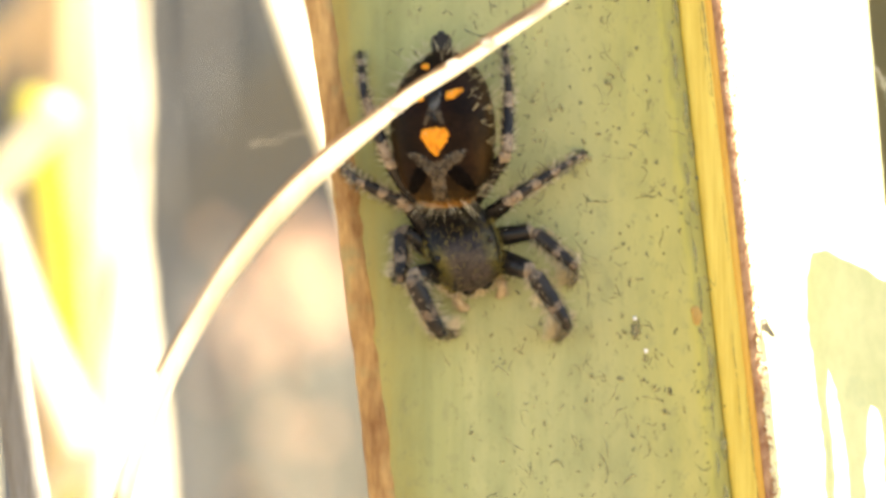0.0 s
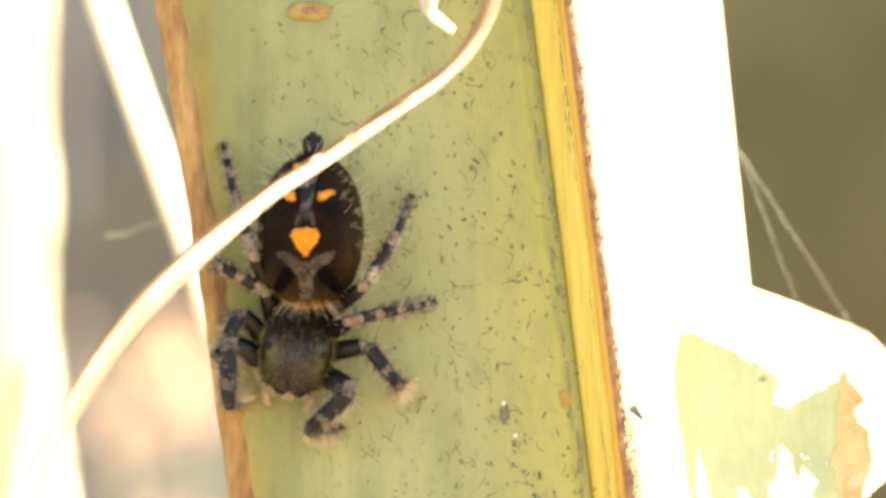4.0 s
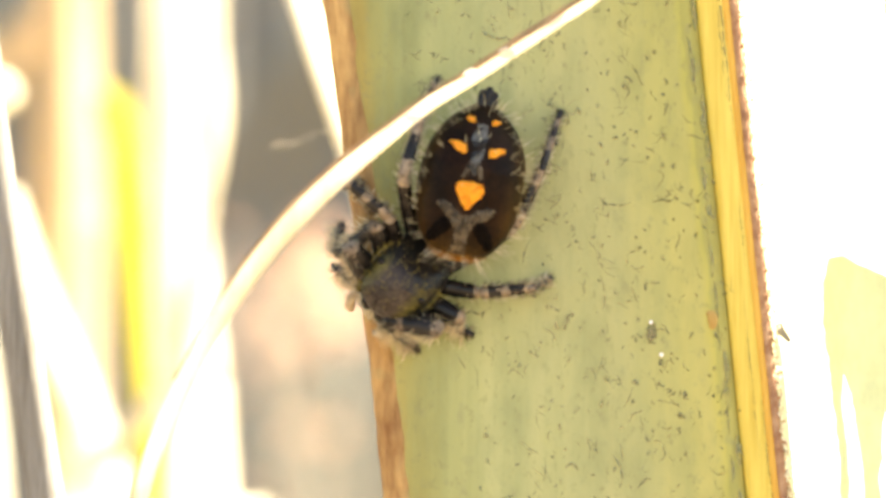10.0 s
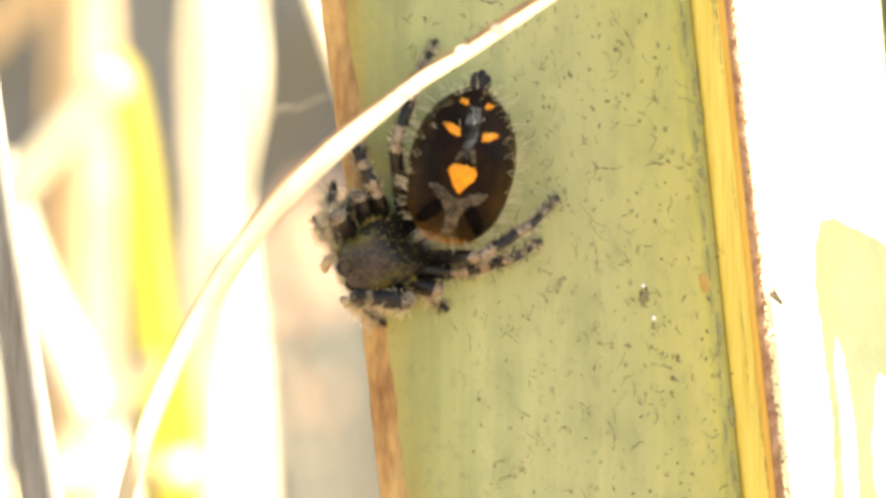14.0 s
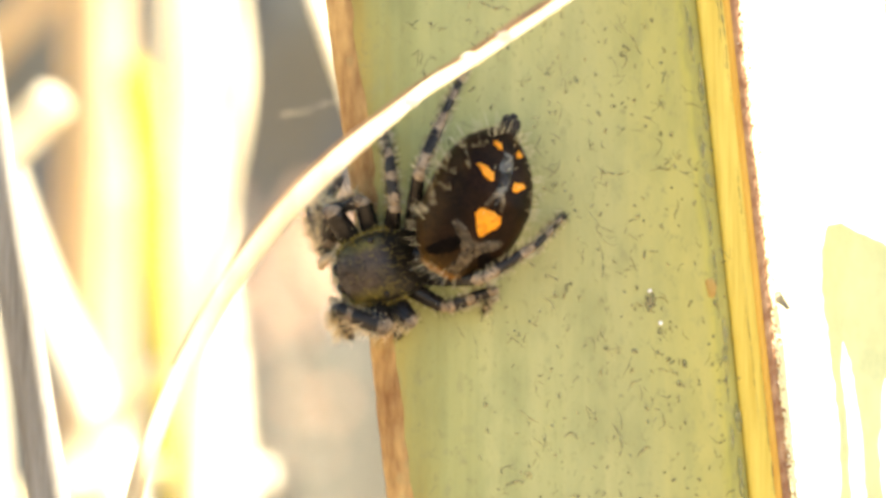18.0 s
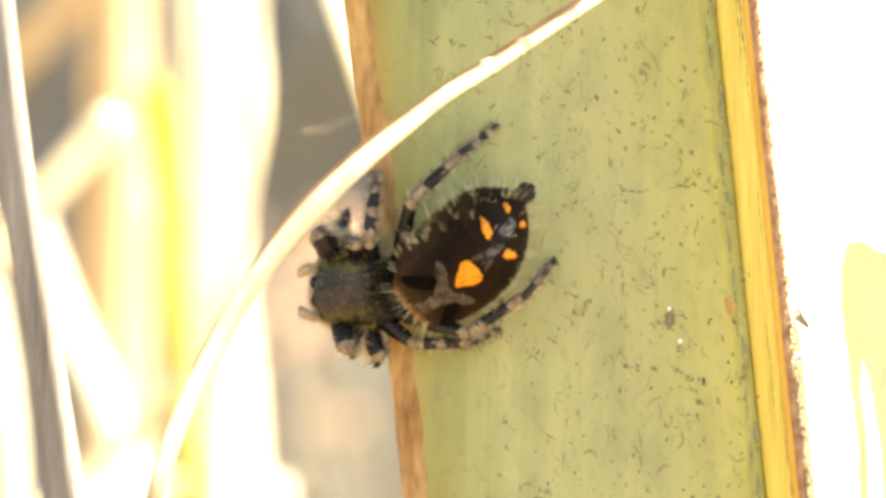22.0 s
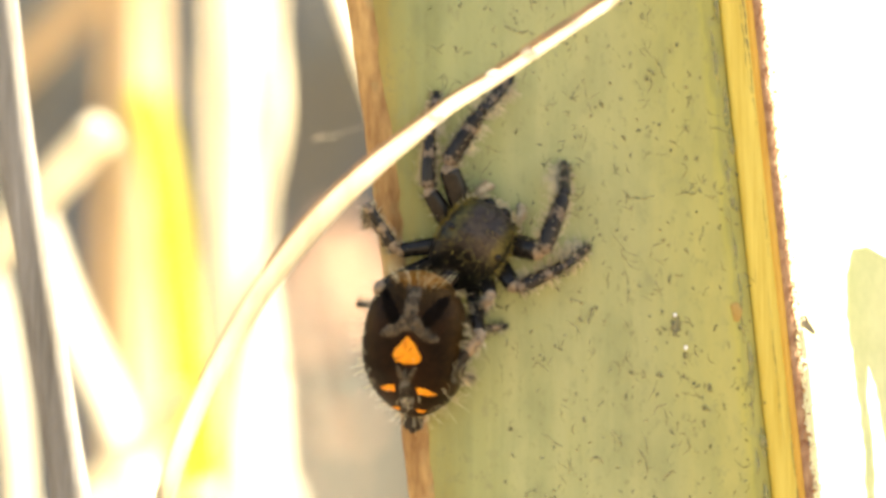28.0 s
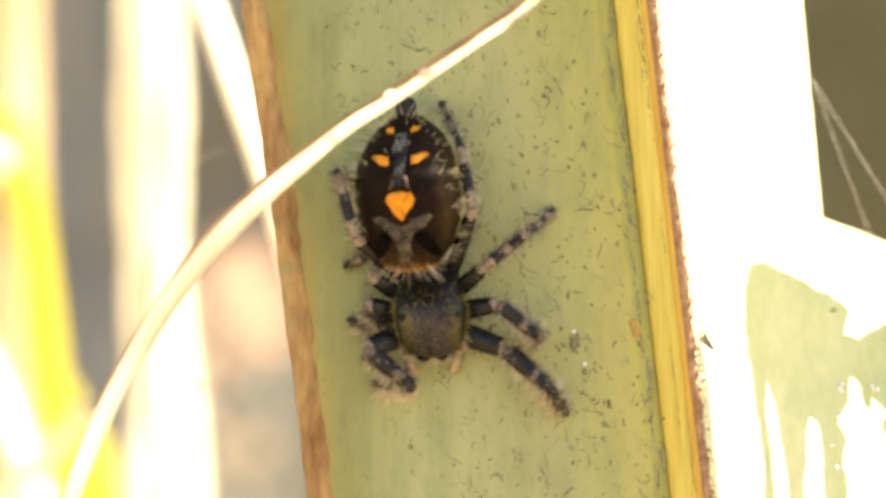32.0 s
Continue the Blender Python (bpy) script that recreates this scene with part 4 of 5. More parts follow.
    for x, y, r in ((-0.25, 8.45, 0.27), (0.25, 8.45, 0.27), (0.0, 8.65, 0.25)):
        tube([Vector((x * 0.7, -7.6, -0.75)) * MM, Vector((x * 1.1, -y, -0.8)) * MM, Vector((x * 0.9, -y - 0.2, -0.85)) * MM], r * MM, 8, 8, lambda s: 1.05 - 0.35 * s * s, bm)
    for i in range(60):
        spike(bm, Vector((RNG.gauss(0, 0.25), RNG.uniform(-8.5, -7.8), -0.6)) * MM, Vector((RNG.gauss(0, 0.5), -1.0, 0.3)), RNG.uniform(0.15, 0.4) * MM, 0.000012)
    part("spinnerets", bm, LEGDARK, ab, "short dark spinnerets")
    return ab


CAR_W = [(-2.5, 0.7), (-2.35, 1.1), (-2.05, 1.45), (-1.6, 1.72), (-1.0, 1.9), (-0.4, 1.96), (0.2, 1.95), (0.8, 1.88), (1.3, 1.76), (1.65, 1.6), (1.9, 1.36), (2.08, 1.0), (2.2, 0.6)]
CAR_T = [(-2.5, 1.2), (-2.1, 1.6), (-1.4, 2.3), (-0.5, 2.95), (0.3, 3.2), (1.1, 3.12), (1.7, 2.8), (2.2, 2.15)]


def build_carapace(parent):
    bm = bmesh.new()
    na = 32
    rings = []
    for i in range(37):
        y = -2.5 + 4.7 * i / 36
        w, top = 0.93 * interp(y, CAR_W), interp(y, CAR_T)
        ring = []
        for j in range(na):
            a = 2 * math.pi * j / na
            c, s = math.cos(a), math.sin(a)
            px = w * s
            mid = (top + 0.75) / 2
            pz = mid + (top - 0.75) / 2 * c
            ring.append(bm.verts.new(Vector((px, y, pz + 0.03 * noise.noise((px * 2, y * 2, 0)))) * MM))
        rings.append(ring)
    for a, b in zip(rings, rings[1:]):
        for j in range(na):
            k = (j + 1) % na
            bm.faces.new((a[j], a[k], b[k], b[j]))
    bm.faces.new(rings[0][::-1])
    bm.faces.new(rings[-1])
    bmesh.ops.recalc_face_normals(bm, faces=bm.faces[:])
    car = part("carapace", smooth(bm), CARAPACE, parent, "dark glossy carapace with olive scales")
    for x, y, z, r in ((0.44, 2.0, 1.75, 0.40), (-0.44, 2.0, 1.75, 0.40), (1.12, 1.72, 1.9, 0.24), (-1.12, 1.72, 1.9, 0.24), (1.35, 1.0, 2.5, 0.11), (-1.35, 1.0, 2.5, 0.11), (1.38, 0.1, 2.68, 0.2), (-1.38, 0.1, 2.68, 0.2)):
        part("eye", ellipsoid(Vector((x, y, z)) * MM, (r * MM,) * 3, 14, 10), BLACK, car, "glossy black eye")
    bm = bmesh.new()
    for i in range(420):
        side = RNG.choice((-1, 1))
        y = RNG.uniform(-0.9, 2.0)
        w = 0.93 * interp(y, CAR_W)
        p = Vector((side * w * RNG.uniform(0.86, 1.0), y, RNG.uniform(1.4, 2.4))) * MM
        spike(bm, p, Vector((side * 0.8, RNG.uniform(-0.4, 0.8), RNG.uniform(0.0, 0.7))), RNG.uniform(0.15, 0.45) * MM, 0.00002)
    brow = bmesh.new()
    for i in range(520):
        a = RNG.uniform(-1.35, 1.35)
        p = Vector((1.72 * math.sin(a), 0.8 + 1.4 * math.cos(a), RNG.uniform(0.8, 1.9))) * MM
        spike(brow, p, Vector((math.sin(a) + RNG.gauss(0, 0.3), math.cos(a) + RNG.gauss(0, 0.3), RNG.uniform(-0.5, 0.4))), RNG.uniform(0.25, 0.6) * MM, 0.000024)
    tagged(part("face_fringe", brow, HAIR, car, "cream hair round the face"), kind="stuff")
    tagged(part("side_fringe", bm, OLIVE, car, "yellow-olive hair along the sides"), kind="stuff")
    bm = bmesh.new()
    for i in range(220):
        x, y = RNG.uniform(-1.5, 1.5), RNG.uniform(-1.6, 1.9)
        w, top = 0.93 * interp(y, CAR_W), interp(y, CAR_T)
        z = (top + 0.75) / 2 + (top - 0.75) / 2 * math.sqrt(max(0.0, 1 - (x / w) ** 2))
        spike(bm, Vector((x, y, z - 0.02)) * MM, Vector((x * 0.5 + RNG.gauss(0, 0.3), -0.6 + RNG.gauss(0, 0.4), 0.35)), RNG.uniform(0.1, 0.3) * MM, 0.000014)
    tagged(part("head_fur", bm, OLIVE, car, "sparse short olive hair"), kind="stuff")
    bm = bmesh.new()
    for i in range(60):
        x, y = RNG.uniform(-1.4, 1.4), RNG.uniform(1.2, 2.2)
        p = Vector((x, y, interp(y, CAR_T) - 0.1)) * MM
        spike(bm, p, Vector((x * 0.6, 0.9, RNG.uniform(0.2, 0.9))), RNG.uniform(0.4, 0.9) * MM, 0.000014)
    tagged(part("crest", bm, BLACK, car, "fine dark bristles over the eyes"), kind="stuff")
    return car


def mouth_parts(parent):
    for sx in (-1, 1):
        part("jaw", tube([Vector((sx * 0.5, 1.9, 1.5)) * MM, Vector((sx * 0.5, 2.1, 1.1)) * MM, Vector((sx * 0.42, 2.25, 0.5)) * MM], 0.45 * MM, 10, 12, lambda s: 1.0 - 0.45 * s), JADE, parent, "iridescent green jaw")
        bm = tube([Vector((sx * 1.05, 1.8, 1.2)) * MM, Vector((sx * 1.2, 2.3, 1.2)) * MM, Vector((sx * 1.05, 2.75, 0.85)) * MM, Vector((sx * 0.85, 2.9, 0.35)) * MM], 0.2 * MM, 16, 8, lambda s: 0.85 + 0.4 * math.sin(3 * s))
        for i in range(120):
            u = RNG.random()
            p = Vector((sx * (1.05 + 0.2 * math.sin(3.1 * u)), 1.9 + 1.0 * u, 1.2 - 0.8 * u * u)) * MM
            w = Vector((RNG.gauss(0, 1), RNG.gauss(0, 1) + 0.5, RNG.gauss(0, 1)))
            spike(bm, p, w, RNG.uniform(0.35, 0.6) * MM, 0.00002)
        part("palp", bm, PALP, parent, "pale pinkish hairy palp")


def leg_segment(name, length, r0, r1, bands, parent, fuzz, label="", pale=LEGPALE):
    """A jointed leg piece along +Y with rings: bands are (from, to) shares that are dark."""
    bm = bmesh.new()
    n, sides = 36, 14
    rings = []
    for i in range(n + 1):
        u = i / n
        r = (r0 + (r1 - r0) * u) * (0.82 + 0.24 * math.sin(math.pi * u) ** 0.6)
        end = min(u, 1 - u) * length / (0.9 * r0)
        r *= math.sqrt(max(0.03, 1 - max(0.0, 1 - end) ** 2))
        rings.append([bm.verts.new(Vector((r * math.cos(a), length * (u * 1.08 - 0.04), r * math.sin(a))) * MM) for a in (2 * math.pi * j / sides for j in range(sides))])
    for i, (a, b) in enumerate(zip(rings, rings[1:])):
        for j in range(sides):
            k = (j + 1) % sides
            u = (i + 0.5) / n + RNG.gauss(0, 0.016)
            dark = any(lo <= u <= hi for lo, hi in bands) and (name == "thigh" or RNG.random() > (0.12 if math.sin(2 * math.pi * (j + 0.5) / sides) < -0.1 else 0.03))
            dark = dark or (not dark and name != "thigh" and RNG.random() < (0.12 if u < 0.3 else 0.04))
            bm.faces.new((a[j], a[k], b[k], b[j])).material_index = 0 if dark else 1
    lo, hi = (0 if any(a <= u <= b for a, b in bands) else 1 for u in (0.01, 0.99))
    bm.faces.new(rings[0][::-1]).material_index = lo
    bm.faces.new(rings[-1]).material_index = hi
    bmesh.ops.recalc_face_normals(bm, faces=bm.faces[:])
    smooth(bm)
    for i in range(fuzz):
        u, a = RNG.random(), RNG.gauss(RNG.choice((0.0, math.pi)), 0.5)
        r = (r0 + (r1 - r0) * u) * 0.9
        spike(bm, Vector((r * math.cos(a), length * u, r * math.sin(a))) * MM, Vector((math.cos(a), RNG.uniform(0.1, 0.9), math.sin(a))), RNG.uniform(0.18, 0.48) * MM, 0.000013, slot=2 if RNG.random() < (0.25 if name == "thigh" else 0.45) else 0)
    ob = part(name, bm, LEGDARK if name != "thigh" else BLACK, parent, label)
    ob.data.materials.append(pale)
    ob.data.materials.append(HAIR)
    return ob


# hip x, y; lengths of thigh, shank, foot; thickness
LEGS = [(1.1, 0.9, 2.9, 3.1, 2.9, 0.60), (1.3, 0.0, 2.45, 2.7, 2.5, 0.49), (1.3, -0.9, 2.4, 2.75, 2.6, 0.42), (1.2, -1.9, 4.1, 3.5, 3.35, 0.40)]
SHANK_BANDS = [[(0.14, 0.6), (0.72, 1.0)], [(0.16, 0.56), (0.7, 0.96)], [(0.22, 0.44), (0.6, 0.85)], [(0.30, 0.66), (0.88, 1.0)]]
FOOT_BANDS = [[(0.0, 0.3), (0.42, 0.68), (0.78, 1.0)], [(0.06, 0.34), (0.48, 0.7), (0.8, 1.0)], [(0.06, 0.28), (0.45, 0.65), (0.82, 1.0)], [(0.0, 0.26), (0.48, 0.66), (0.80, 1.0)]]
HIP_Z = 0.95
spider = thing("spider", "black jumping spider with orange spots on its abdomen", "spider")
carapace = build_carapace(spider)
abdomen = build_abdomen(spider)
mouth_parts(spider)
part("sternum", ellipsoid(Vector((0, -0.1, 1.05)) * MM, (1.5 * MM, 2.0 * MM, 0.55 * MM)), BLACK, spider)
part("waist", tube([Vector((0, -1.7, 1.5)) * MM, Vector((0, -3.0, 1.6)) * MM], 0.5 * MM, 6, 10), BLACK, spider)
limbs = []
for side in (1, -1):
    for n_leg, (hx, hy, a, b, c, r) in enumerate(LEGS):
        part("coxa", ellipsoid(Vector((side * hx, hy, HIP_Z)) * MM, (r * 1.0 * MM, r * 1.0 * MM, r * 0.95 * MM), 12, 8), BLACK, spider)
        thigh = leg_segment("thigh", a, r * 1.0, r * 0.86, [(0, 0.88)], spider, 80, "thick black upper leg")
        shank = leg_segment("shank", b, r * 0.8, r * 0.62, SHANK_BANDS[n_leg], spider, 300, "black and cream ringed middle leg", LEGDUSK if n_leg < 2 else LEGPALE)
        foot = leg_segment("foot", c, r * 0.58, r * 0.38, FOOT_BANDS[n_leg], spider, 220, "banded lower leg with dark tip", LEGDUSK if n_leg < 2 else LEGPALE)
        bm = bmesh.new()
        for i in range(24):
            spike(bm, Vector((RNG.gauss(0, 0.06), c * 0.98, RNG.gauss(0, 0.06))) * MM, Vector((RNG.gauss(0, 0.5), 1, RNG.gauss(0, 0.5))), 0.25 * MM, 0.00002)
        part("claw_tuft", bm, BLACK, foot, "dark hair tuft")
        if n_leg < 2:
            # long cream hair on the underside of the fore legs
            for piece, ln, num in ((shank, b, 220), (foot, c, 360)):
                bm = bmesh.new()
                for i in range(num):
                    u, a = RNG.uniform(0.05, 0.85), RNG.uniform(-2.9, -0.25)
                    q = r * 0.5
                    spike(bm, Vector((q * math.cos(a), ln * u, q * math.sin(a))) * MM, Vector((math.cos(a), RNG.uniform(-0.1, 0.9), math.sin(a))), RNG.uniform(0.4, 1.0) * MM, 0.000017)
                tagged(part("leg_fringe", bm, HAIR, piece, "long cream hair fringe"), kind="stuff")
        limbs.append((side, n_leg, thigh, shank, foot))


